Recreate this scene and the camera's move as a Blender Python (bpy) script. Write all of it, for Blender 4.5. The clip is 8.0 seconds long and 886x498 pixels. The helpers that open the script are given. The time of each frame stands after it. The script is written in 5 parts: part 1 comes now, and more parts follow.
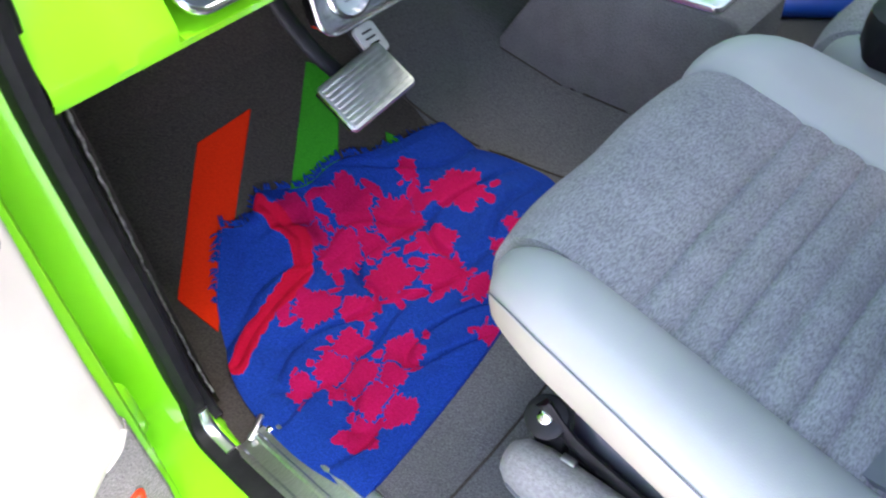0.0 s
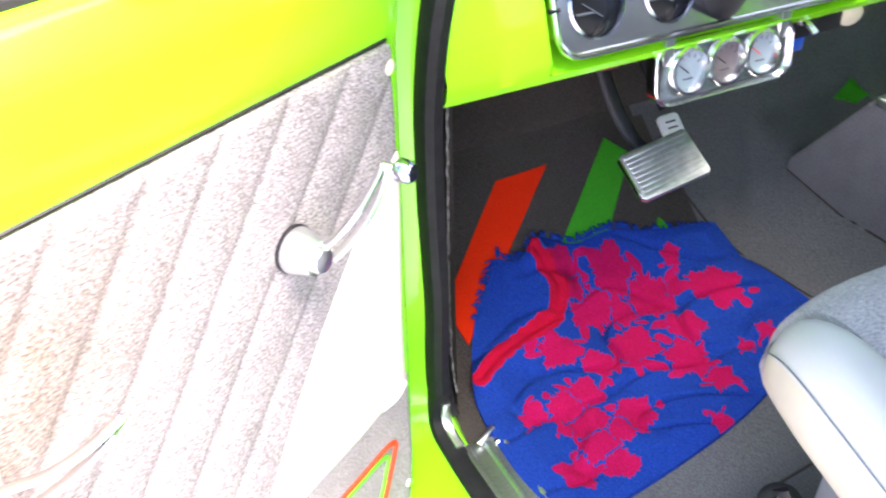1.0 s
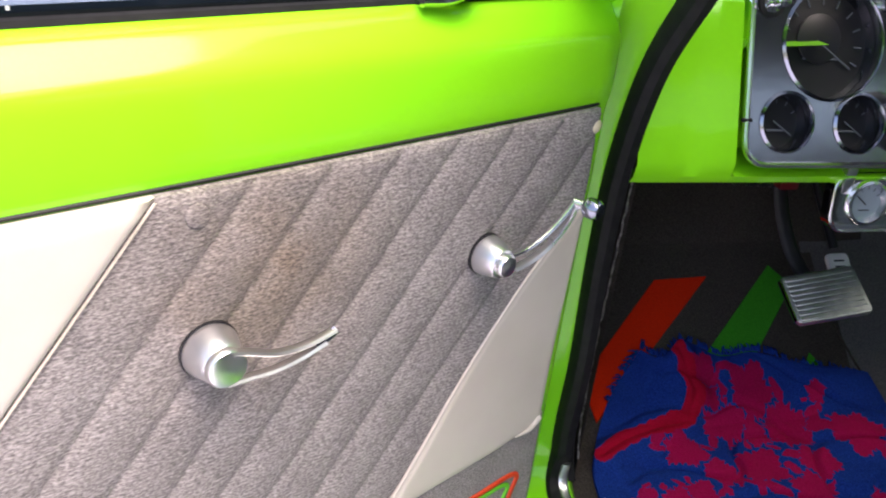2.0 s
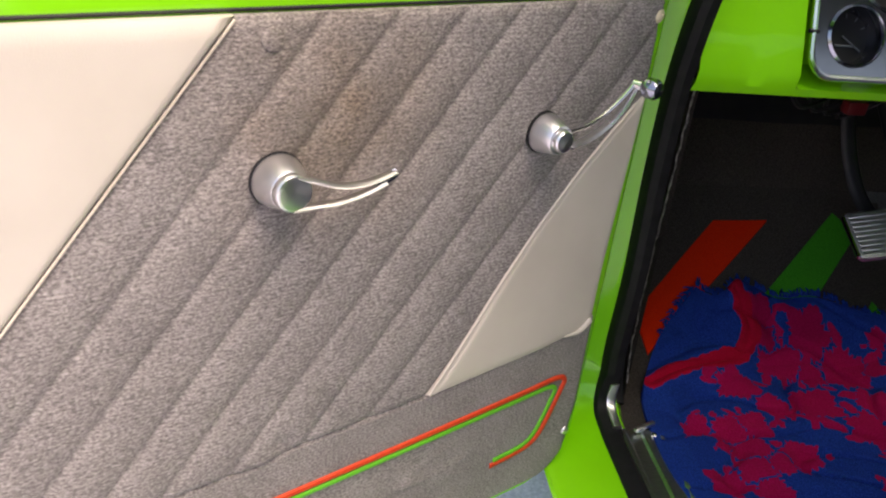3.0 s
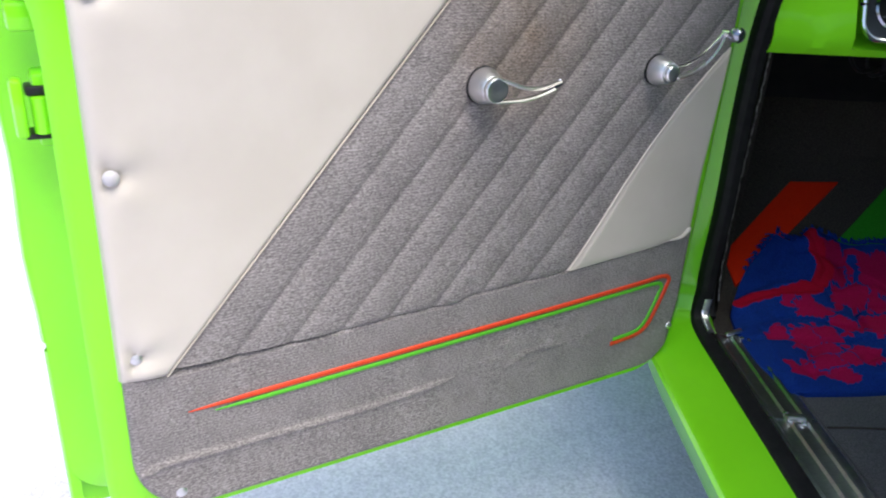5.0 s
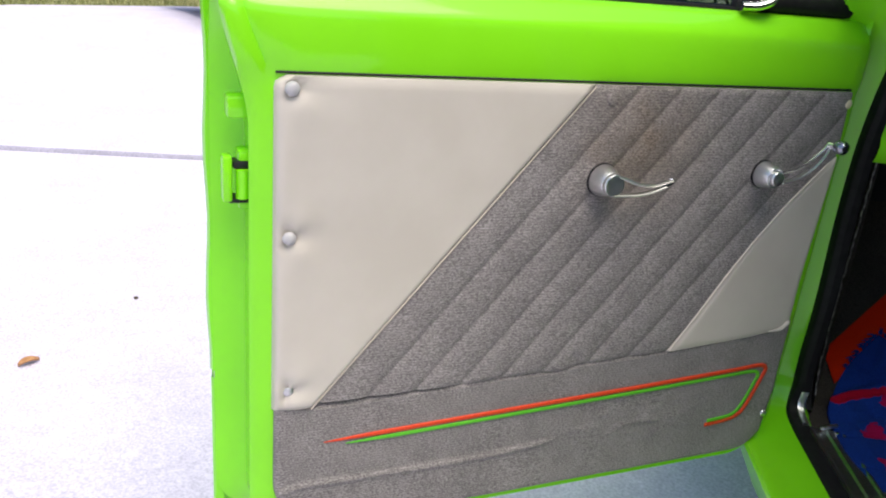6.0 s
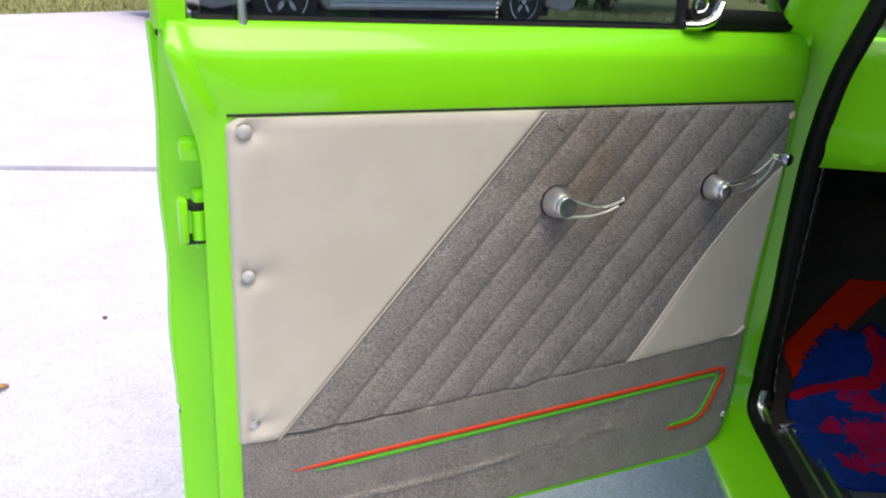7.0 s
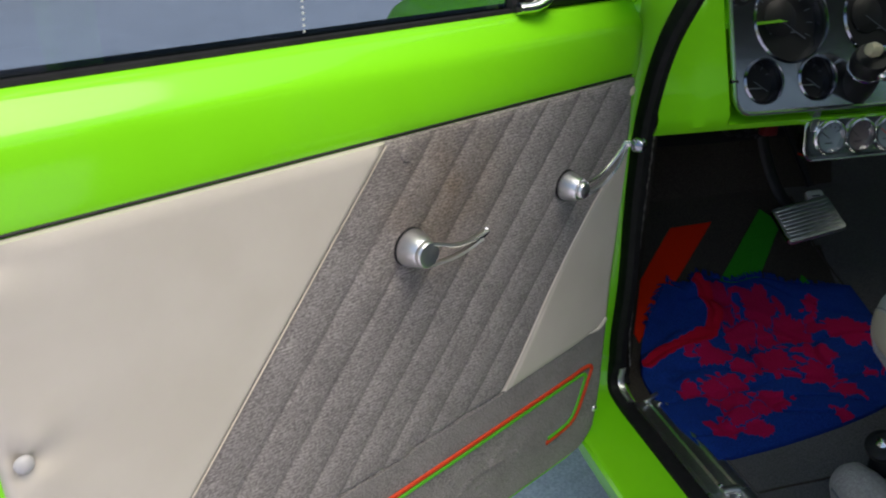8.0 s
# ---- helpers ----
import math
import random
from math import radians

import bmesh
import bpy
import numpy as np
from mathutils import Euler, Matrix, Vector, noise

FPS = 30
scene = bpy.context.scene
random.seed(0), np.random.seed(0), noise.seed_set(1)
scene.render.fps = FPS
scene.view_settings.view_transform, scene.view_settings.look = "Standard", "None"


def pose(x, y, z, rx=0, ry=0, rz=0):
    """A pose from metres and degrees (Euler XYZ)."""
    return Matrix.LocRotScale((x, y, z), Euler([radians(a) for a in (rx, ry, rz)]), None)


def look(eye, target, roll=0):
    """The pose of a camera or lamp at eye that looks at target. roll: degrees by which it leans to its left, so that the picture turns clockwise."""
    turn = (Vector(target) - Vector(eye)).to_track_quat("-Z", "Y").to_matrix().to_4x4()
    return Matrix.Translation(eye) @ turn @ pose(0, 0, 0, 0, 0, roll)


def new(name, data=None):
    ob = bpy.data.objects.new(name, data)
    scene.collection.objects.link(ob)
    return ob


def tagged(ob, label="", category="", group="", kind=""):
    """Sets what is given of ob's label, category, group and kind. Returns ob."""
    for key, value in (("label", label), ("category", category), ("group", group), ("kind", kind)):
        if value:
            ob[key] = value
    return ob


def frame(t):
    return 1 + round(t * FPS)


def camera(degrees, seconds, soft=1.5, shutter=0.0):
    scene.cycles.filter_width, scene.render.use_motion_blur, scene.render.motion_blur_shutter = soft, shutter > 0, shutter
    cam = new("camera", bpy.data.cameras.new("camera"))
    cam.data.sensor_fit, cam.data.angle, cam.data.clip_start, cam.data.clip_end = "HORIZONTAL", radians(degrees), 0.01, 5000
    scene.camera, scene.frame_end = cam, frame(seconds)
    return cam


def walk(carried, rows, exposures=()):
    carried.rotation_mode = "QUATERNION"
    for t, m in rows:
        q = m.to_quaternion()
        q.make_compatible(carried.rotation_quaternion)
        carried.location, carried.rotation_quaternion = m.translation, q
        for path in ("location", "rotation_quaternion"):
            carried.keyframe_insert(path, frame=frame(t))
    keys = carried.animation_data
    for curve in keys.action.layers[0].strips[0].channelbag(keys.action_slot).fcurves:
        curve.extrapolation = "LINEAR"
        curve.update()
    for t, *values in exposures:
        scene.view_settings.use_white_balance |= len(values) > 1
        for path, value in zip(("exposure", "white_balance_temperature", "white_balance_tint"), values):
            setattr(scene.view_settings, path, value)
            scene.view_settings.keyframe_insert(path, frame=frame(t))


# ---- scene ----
cam = camera(59.4, 8.0, soft=2.0, shutter=0.2)
PATH = [
    (0, (-0.367, -0.478, 1.357), (0.976, -0.03, -0.055), -6.6),
    (0.2, (-0.404, -0.469, 1.354), (0.967, 0.085, 0.007), -6.5),
    (0.5, (-0.461, -0.426, 1.357), (0.899, 0.238, 0.049), -3.1),
    (1, (-0.541, -0.425, 1.351), (0.781, 0.52, 0.185), -1.7),
    (1.2, (-0.566, -0.445, 1.343), (0.715, 0.618, 0.235), -1.8),
    (1.5, (-0.614, -0.467, 1.338), (0.623, 0.712, 0.299), 2.8),
    (1.7, (-0.642, -0.479, 1.332), (0.597, 0.756, 0.362), 4.7),
    (2.8, (-0.715, -0.545, 1.261), (0.374, 0.873, 0.363), 5.2),
    (3, (-0.716, -0.564, 1.223), (0.363, 0.844, 0.299), 5.6),
    (3.2, (-0.719, -0.574, 1.2), (0.362, 0.848, 0.3), 6.1),
    (3.5, (-0.739, -0.604, 1.181), (0.346, 0.845, 0.332), 4.3),
    (3.8, (-0.791, -0.653, 1.161), (0.267, 0.786, 0.262), 3.6),
    (4, (-0.832, -0.689, 1.153), (0.226, 0.769, 0.283), 3.3),
    (4.5, (-0.928, -0.754, 1.157), (0.107, 0.741, 0.323), 2.9),
    (4.7, (-0.96, -0.776, 1.168), (0.042, 0.752, 0.355), 2.3),
    (5, (-1.005, -0.825, 1.174), (-0.066, 0.74, 0.356), 3.2),
    (5.2, (-1.036, -0.854, 1.177), (-0.152, 0.766, 0.407), 4.1),
    (6.3, (-1.096, -0.933, 1.247), (-0.373, 0.808, 0.579), 4.8),
    (6.5, (-1.092, -0.935, 1.259), (-0.307, 0.775, 0.584), 4.3),
    (6.8, (-1.084, -0.935, 1.278), (-0.263, 0.769, 0.628), 3.5),
    (7, (-1.076, -0.932, 1.282), (-0.284, 0.771, 0.593), 3.2),
    (7.2, (-1.06, -0.895, 1.292), (-0.202, 0.744, 0.532), 3.0),
    (7.5, (-1.034, -0.786, 1.305), (-0.035, 0.766, 0.535), 2.0),
    (7.7, (-1.029, -0.708, 1.327), (0.087, 0.739, 0.513), 1.7),
    (8, (-1.017, -0.645, 1.349), (0.229, 0.675, 0.511), -0.0),
]
walk(cam, [(t, look(eye, target, roll)) for t, eye, target, roll in PATH],
     exposures=[(0.0, 3.2, 6700, 22), (0.5, 3.4, 7050, 22), (1.0, 3.5, 7000, 23), (1.5, 2.5, 6800, 22), (3.0, 1.17, 7700, 20), (3.5, 1.17, 7250, 18), (4.0, 1.2, 6900, 15), (4.5, 1.2, 6650, 13), (5.0, 0.95, 6400, 12), (6.5, 0.45, 6850, 10), (6.8, 0.55, 6850, 10), (7.0, 0.45, 6850, 9), (7.5, 0.37, 6850, 9), (8.0, 0.32, 6850, 9)])

# ---- light ----
world = bpy.data.worlds.new("sky")
scene.world = world
world.use_nodes = True
wn = world.node_tree.nodes
sky = wn.new("ShaderNodeTexSky")
sky.sky_type = "NISHITA"
sky.sun_disc = False
SUN_EL, SUN_AZ = 66.0, 178.0          # degrees; azimuth clockwise from +y
sky.sun_elevation, sky.sun_rotation = radians(SUN_EL), radians(SUN_AZ)
sky.air_density, sky.dust_density = 1.0, 2.6
world.node_tree.links.new(sky.outputs["Color"], wn["Background"].inputs["Color"])
wn["Background"].inputs["Strength"].default_value = 0.15
sun = new("sun", bpy.data.lights.new("sun", "SUN"))
sun.data.energy, sun.data.angle, sun.data.color = 1.85, radians(44), (1.0, 0.955, 0.89)
sx = math.cos(radians(SUN_EL)) * math.sin(radians(SUN_AZ))
sy = math.cos(radians(SUN_EL)) * math.cos(radians(SUN_AZ))
sun.matrix_world = look((sx * 20, sy * 20, 20 * math.sin(radians(SUN_EL))), (0, 0, 0))

# ---- materials ----


def material(name, colour, rough=0.5, metal=0.0, second=None, scale=30.0, detail=4.0, bump=0.0, bump_scale=200.0,
             coat=0.0, stretch=(1, 1, 1), big=0.0, contrast=(0.35, 0.65), sheen=0.0, rough_var=0.0, spec=0.5, mid=0.0, rows=0.0):
    """A principled material: two colours mixed by noise at one scale, darkened patchily at a larger one, with fine relief."""
    m = bpy.data.materials.new(name)
    m.use_nodes = True
    n, l = m.node_tree.nodes, m.node_tree.links
    p = n["Principled BSDF"]
    p.inputs["Roughness"].default_value = rough
    p.inputs["Metallic"].default_value = metal
    p.inputs["Coat Weight"].default_value = coat
    p.inputs["Coat Roughness"].default_value = 0.09
    p.inputs["Specular IOR Level"].default_value = spec
    p.inputs["Sheen Weight"].default_value = sheen
    co = n.new("ShaderNodeTexCoord")
    mp = n.new("ShaderNodeMapping")
    mp.inputs["Scale"].default_value = stretch
    l.new(co.outputs["Object"], mp.inputs["Vector"])
    tex = n.new("ShaderNodeTexNoise")
    tex.inputs["Scale"].default_value, tex.inputs["Detail"].default_value = scale, detail
    l.new(mp.outputs["Vector"], tex.inputs["Vector"])
    ramp = n.new("ShaderNodeValToRGB")
    ramp.color_ramp.elements[0].position, ramp.color_ramp.elements[1].position = contrast
    ramp.color_ramp.elements[0].color = (*colour, 1)
    ramp.color_ramp.elements[1].color = (*(second or [min(1, c * 1.12) for c in colour]), 1)
    l.new(tex.outputs["Fac"], ramp.inputs["Fac"])
    out = ramp.outputs["Color"]
    large = n.new("ShaderNodeTexNoise")
    large.inputs["Scale"].default_value, large.inputs["Detail"].default_value = 3.5, 3.0
    l.new(co.outputs["Object"], large.inputs["Vector"])
    if big:
        mix = n.new("ShaderNodeMix")
        mix.data_type, mix.blend_type = "RGBA", "MULTIPLY"
        mix.inputs["Factor"].default_value = big
        grey = n.new("ShaderNodeMapRange")
        grey.inputs["From Min"].default_value, grey.inputs["From Max"].default_value = 0.3, 0.7
        grey.inputs["To Min"].default_value, grey.inputs["To Max"].default_value = 0.55, 1.0
        l.new(large.outputs["Fac"], grey.inputs["Value"])
        l.new(out, mix.inputs["A"])
        l.new(grey.outputs["Result"], mix.inputs["B"])
        out = mix.outputs["Result"]
    if mid:
        blotch = n.new("ShaderNodeTexNoise")
        blotch.inputs["Scale"].default_value, blotch.inputs["Detail"].default_value = 26.0, 4.0
        l.new(co.outputs["Object"], blotch.inputs["Vector"])
        shade = n.new("ShaderNodeMapRange")
        shade.inputs["From Min"].default_value, shade.inputs["From Max"].default_value = 0.3, 0.7
        shade.inputs["To Min"].default_value, shade.inputs["To Max"].default_value = 0.6, 1.1
        l.new(blotch.outputs["Fac"], shade.inputs["Value"])
        mm = n.new("ShaderNodeMix")
        mm.data_type, mm.blend_type = "RGBA", "MULTIPLY"
        mm.inputs["Factor"].default_value = mid
        l.new(out, mm.inputs["A"])
        l.new(shade.outputs["Result"], mm.inputs["B"])
        out = mm.outputs["Result"]
    if rows:
        # uneven knitted rows, one every few millimetres
        knit = n.new("ShaderNodeTexWave")
        knit.wave_type, knit.bands_direction = "BANDS", "Z"
        knit.inputs["Scale"].default_value, knit.inputs["Distortion"].default_value = 74.0, 1.3
        knit.inputs["Detail"].default_value, knit.inputs["Detail Scale"].default_value = 2.0, 1.4
        l.new(co.outputs["Object"], knit.inputs["Vector"])
        lift = n.new("ShaderNodeMapRange")
        lift.inputs["To Min"].default_value, lift.inputs["To Max"].default_value = 0.62, 1.25
        l.new(knit.outputs["Fac"], lift.inputs["Value"])
        km = n.new("ShaderNodeMix")
        km.data_type, km.blend_type = "RGBA", "MULTIPLY"
        km.inputs["Factor"].default_value = rows
        l.new(out, km.inputs["A"])
        l.new(lift.outputs["Result"], km.inputs["B"])
        out = km.outputs["Result"]
    l.new(out, p.inputs["Base Color"])
    if rough_var:
        rv = n.new("ShaderNodeMapRange")
        rv.inputs["To Min"].default_value, rv.inputs["To Max"].default_value = rough, rough + rough_var
        l.new(large.outputs["Fac"], rv.inputs["Value"])
        l.new(rv.outputs["Result"], p.inputs["Roughness"])
    if bump:
        bn = n.new("ShaderNodeTexNoise")
        bn.inputs["Scale"].default_value, bn.inputs["Detail"].default_value = bump_scale, 3.0
        l.new(mp.outputs["Vector"], bn.inputs["Vector"])
        b = n.new("ShaderNodeBump")
        b.inputs["Strength"].default_value, b.inputs["Distance"].default_value = bump, 0.002
        l.new(bn.outputs["Fac"], b.inputs["Height"])
        l.new(b.outputs["Normal"], p.inputs["Normal"])
    return m


PAINT = material("lime_paint", (0.228, 0.77, 0.013), 0.36, second=(0.240, 0.80, 0.015), scale=8, coat=0.7, bump=0.02, bump_scale=60, spec=0.15)
TWEED = material("tweed", (0.148, 0.134, 0.130), 0.95, second=(0.455, 0.420, 0.402), scale=1.0, detail=3, bump=0.6, bump_scale=1.0,
                 stretch=(320, 320, 800), big=0.2, mid=0.40, contrast=(0.36, 0.70), sheen=0.05, rows=0.34)
VINYL = material("cream_vinyl", (0.575, 0.528, 0.455), 0.42, second=(0.615, 0.568, 0.495), scale=12, bump=0.12, bump_scale=900, big=0.12, rough_var=0.12)
SEATVINYL = material("pale_vinyl", (0.385, 0.383, 0.392), 0.45, second=(0.42, 0.418, 0.425), scale=10, bump=0.12, bump_scale=700, big=0.08)
SIDEVINYL = material("tan_vinyl", (0.42, 0.375, 0.315), 0.5, second=(0.47, 0.42, 0.355), scale=14, bump=0.12, bump_scale=700, big=0.15)
SEATCLOTH = material("grey_velour", (0.225, 0.215, 0.243), 0.95, second=(0.415, 0.397, 0.437), scale=1.0, detail=3, bump=0.5, bump_scale=1.0,
                     stretch=(190, 640, 640), big=0.3, mid=0.35, sheen=0.12, spec=0.2)
SEATBASE = material("grey_plastic", (0.140, 0.145, 0.172), 0.55, second=(0.165, 0.170, 0.197), scale=20, bump=0.1, bump_scale=500)
CARPET = material("grey_carpet", (0.0952, 0.0935, 0.0978), 1.0, second=(0.166, 0.163, 0.17), scale=420, detail=2, bump=1.0, bump_scale=500, big=0.45, spec=0.12)
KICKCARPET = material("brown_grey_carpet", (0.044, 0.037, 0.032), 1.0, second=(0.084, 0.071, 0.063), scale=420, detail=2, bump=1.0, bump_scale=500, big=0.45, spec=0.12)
# lighter copy of the grey carpet, carrying the skylight on the console
LITCARPET = material("grey_carpet_lit", (0.150, 0.145, 0.150), 1.0, second=(0.245, 0.238, 0.245), scale=420, detail=2, bump=1.0, bump_scale=500, big=0.45, mid=0.25, spec=0.12)
ORANGE = material("orange_carpet", (0.70, 0.022, 0.003), 1.0, second=(0.80, 0.030, 0.004), scale=420, detail=2, bump=0.8, bump_scale=500, spec=0.12)
GREENCARPET = material("green_carpet", (0.018, 0.22, 0.012), 1.0, second=(0.028, 0.30, 0.018), scale=420, detail=2, bump=0.8, bump_scale=500, spec=0.12)
ORANGECORD = material("orange_cord", (0.64, 0.040, 0.006), 0.6, second=(0.74, 0.065, 0.010), scale=300, bump=0.3, bump_scale=700)
GREENCORD = material("green_cord", (0.085, 0.48, 0.015), 0.6, second=(0.115, 0.55, 0.022), scale=300, bump=0.3, bump_scale=700)
BLUETOWEL = material("blue_terry", (0.005, 0.030, 0.205), 1.0, second=(0.0115, 0.057, 0.36), scale=500, detail=2, bump=1.0, bump_scale=600, big=0.3, spec=0.12)
REDTOWEL = material("magenta_terry", (0.394, 0.00408, 0.0578), 1.0, second=(0.53, 0.00884, 0.0952), scale=500, detail=2, bump=1.0, bump_scale=600, big=0.25, spec=0.12)
BANDTOWEL = material("red_terry", (0.449, 0.00408, 0.0238), 1.0, second=(0.571, 0.0068, 0.0408), scale=500, detail=2, bump=1.0, bump_scale=600, big=0.2, spec=0.12)
CHROME = material("chrome", (0.80, 0.80, 0.82), 0.12, 1.0, scale=25, rough_var=0.08)
# chrome with dim reflections put into its colour, for the gauge rings
DARKCHROME = material("darkened_chrome", (0.27, 0.29, 0.34), 0.12, 1.0, scale=25, rough_var=0.08)
CAPMETAL = material("polished_alloy", (0.78, 0.79, 0.80), 0.22, 1.0, second=(0.90, 0.90, 0.90), scale=60, rough_var=0.12)
HANDLEBASE = material("satin_alloy", (0.82, 0.83, 0.84), 0.27, 1.0, second=(0.88, 0.88, 0.89), scale=60, rough_var=0.1)
LEVERMETAL = material("dull_alloy", (0.62, 0.62, 0.62), 0.26, 1.0, second=(0.70, 0.70, 0.69), scale=60, rough_var=0.1)
SATIN = material("brushed_steel", (0.76, 0.76, 0.77), 0.32, 1.0, second=(0.84, 0.84, 0.85), scale=60, stretch=(1, 20, 20), bump=0.08, bump_scale=80)
DASHSTEEL = material("cluster_steel", (0.44, 0.47, 0.52), 0.11, 1.0, second=(0.50, 0.53, 0.58), scale=40, bump=0.03, bump_scale=80, rough_var=0.1)
SCUFF = material("worn_scuff_metal", (0.60, 0.61, 0.60), 0.22, 1.0, second=(0.74, 0.75, 0.74), scale=90, stretch=(1, 6, 1), rough_var=0.16)
RUBBER = material("black_rubber", (0.012, 0.012, 0.013), 0.55, second=(0.018, 0.018, 0.019), scale=60, bump=0.25, bump_scale=120, big=0.2, spec=0.15)
BLACK = material("black_plastic", (0.010, 0.010, 0.012), 0.5, second=(0.016, 0.016, 0.018), scale=40, bump=0.1, bump_scale=300, spec=0.3)
PEDALMETAL = material("worn_pedal_metal", (0.56, 0.57, 0.58), 0.46, 1.0, second=(0.72, 0.72, 0.73), scale=60, bump=0.1, bump_scale=200)
DIAL = material("dial_black", (0.008, 0.008, 0.010), 0.5, scale=20)
DIALWHITE = material("dial_pale", (0.30, 0.36, 0.40), 0.2, scale=20)
# pinkish tone stands in for a pale reflection on the middle dial
DIALGLARE = material("dial_glare", (0.17, 0.14, 0.145), 0.2, second=(0.21, 0.175, 0.18), scale=30)
MARK = material("white_marking", (0.75, 0.75, 0.73), 0.5, scale=50)
DIALMARK = material("dial_marking", (0.10, 0.115, 0.135), 0.5, scale=50)
RED = material("red_needle", (0.7, 0.03, 0.02), 0.4, scale=50)
CREAM = material("cream_plastic", (0.62, 0.55, 0.38), 0.35, scale=30)
BLUE = material("blue_enamel", (0.01, 0.09, 0.55), 0.35, scale=20, second=(0.012, 0.10, 0.6))
CONCRETE = material("concrete", (0.58, 0.545, 0.655), 0.9, second=(0.86, 0.81, 0.93), scale=150, detail=6, bump=0.9, bump_scale=110, big=0.25, mid=0.2, contrast=(0.30, 0.66))
GRASS = material("dry_grass", (0.17, 0.20, 0.06), 0.95, second=(0.42, 0.40, 0.19), scale=6, detail=8, bump=1.0, bump_scale=40, big=0.3)
LEAF = material("leaf", (0.02, 0.05, 0.012), 0.6, second=(0.05, 0.10, 0.02), scale=8)
BARK = material("bark", (0.07, 0.05, 0.035), 0.9, second=(0.13, 0.10, 0.07), scale=20, bump=0.6, bump_scale=40)
SILVER = material("silver_car_paint", (0.32, 0.30, 0.29), 0.3, 0.5, second=(0.34, 0.32, 0.31), scale=8, coat=0.8)
TYRE = material("tyre_rubber", (0.015, 0.015, 0.016), 0.8, second=(0.025, 0.025, 0.026), scale=40, bump=0.2, bump_scale=100)
ALLOY = material("alloy", (0.62, 0.63, 0.66), 0.25, 0.9, scale=30)
DARKGLASS = material("car_glass", (0.01, 0.012, 0.014), 0.05, scale=5)


def glass_material(name, tint, strength):
    m = bpy.data.materials.new(name)
    m.use_nodes = True
    n, l = m.node_tree.nodes, m.node_tree.links
    clear, gloss, mix = n.new("ShaderNodeBsdfTransparent"), n.new("ShaderNodeBsdfGlossy"), n.new("ShaderNodeMixShader")
    facing, power, rise = n.new("ShaderNodeLayerWeight"), n.new("ShaderNodeMath"), n.new("ShaderNodeMapRange")
    facing.inputs["Blend"].default_value = 0.5
    power.operation = "POWER"
    power.inputs[1].default_value = 5.0
    rise.inputs["To Min"].default_value, rise.inputs["To Max"].default_value = 0.035, 0.9
    l.new(facing.outputs["Facing"], power.inputs[0])
    l.new(power.outputs["Value"], rise.inputs["Value"])
    clear.inputs["Color"].default_value = (*[c * strength for c in tint], 1)
    gloss.inputs["Roughness"].default_value = 0.01
    l.new(rise.outputs["Result"], mix.inputs["Fac"])
    l.new(clear.outputs["BSDF"], mix.inputs[1])
    l.new(gloss.outputs["BSDF"], mix.inputs[2])
    l.new(mix.outputs["Shader"], n["Material Output"].inputs["Surface"])
    return m


TINT = glass_material("tinted_glass", (0.80, 0.93, 1.0), 0.57)
# transmission of these two is lowered to dim the light in the cab
SCREEN = glass_material("dimmed_rear_glass", (0.96, 1.0, 0.97), 0.55)
CLEAR = glass_material("vent_glass", (0.95, 1.0, 0.98), 0.63)

# the tweed carries an old brownish stain round the door handle
tn, tl = TWEED.node_tree.nodes, TWEED.node_tree.links
tp = tn["Principled BSDF"]
src = tp.inputs["Base Color"].links[0].from_socket
geo = tn.new("ShaderNodeTexCoord")
dist = tn.new("ShaderNodeVectorMath")
dist.operation = "DISTANCE"
dist.inputs[1].default_value = (0.085, -0.05, 0.585)
tl.new(geo.outputs["Object"], dist.inputs[0])
near = tn.new("ShaderNodeMapRange")
near.inputs["From Min"].default_value, near.inputs["From Max"].default_value = 0.15, 0.02
near.inputs["To Max"].default_value = 1.05
tl.new(dist.outputs["Value"], near.inputs["Value"])
blot = tn.new("ShaderNodeTexNoise")
blot.inputs["Scale"].default_value, blot.inputs["Detail"].default_value = 22, 5
tl.new(geo.outputs["Object"], blot.inputs["Vector"])
both = tn.new("ShaderNodeMath")
both.operation = "MULTIPLY"
tl.new(near.outputs["Result"], both.inputs[0])
tl.new(blot.outputs["Fac"], both.inputs[1])
stain = tn.new("ShaderNodeMix")
stain.data_type, stain.blend_type = "RGBA", "MULTIPLY"
stain.inputs["B"].default_value = (0.62, 0.47, 0.30, 1)
tl.new(both.outputs["Value"], stain.inputs["Factor"])
tl.new(src, stain.inputs["A"])
tl.new(stain.outputs["Result"], tp.inputs["Base Color"])

# ---- building helpers ----
# the open door lies along x, its trim in the plane y = 0; the truck is turned from it
CAR = pose(0, 0, 0, 0, 0, -28.5)
WORLD = Matrix.Identity(4)
INNER = {}


def thing(name, base, label, category, frame_of=WORLD, group="", kind=""):
    ob = new(name)
    ob.empty_display_size = 0.05
    ob.matrix_world = frame_of @ Matrix.Translation(base)
    INNER[ob] = Matrix.Translation(base).inverted()
    return tagged(ob, label, category, group, kind)


def finish(bm, mat, smooth=40):
    mats = mat if isinstance(mat, list) else [mat]
    bmesh.ops.recalc_face_normals(bm, faces=bm.faces)
    for f in bm.faces:
        f.smooth = smooth > 0
    if smooth:
        for e in bm.edges:
            if len(e.link_faces) == 2 and e.calc_face_angle(0) > radians(smooth):
                e.smooth = False
    me = bpy.data.meshes.new("mesh")
    bm.to_mesh(me)
    bm.free()
    for m in mats:
        me.materials.append(m)
    return me


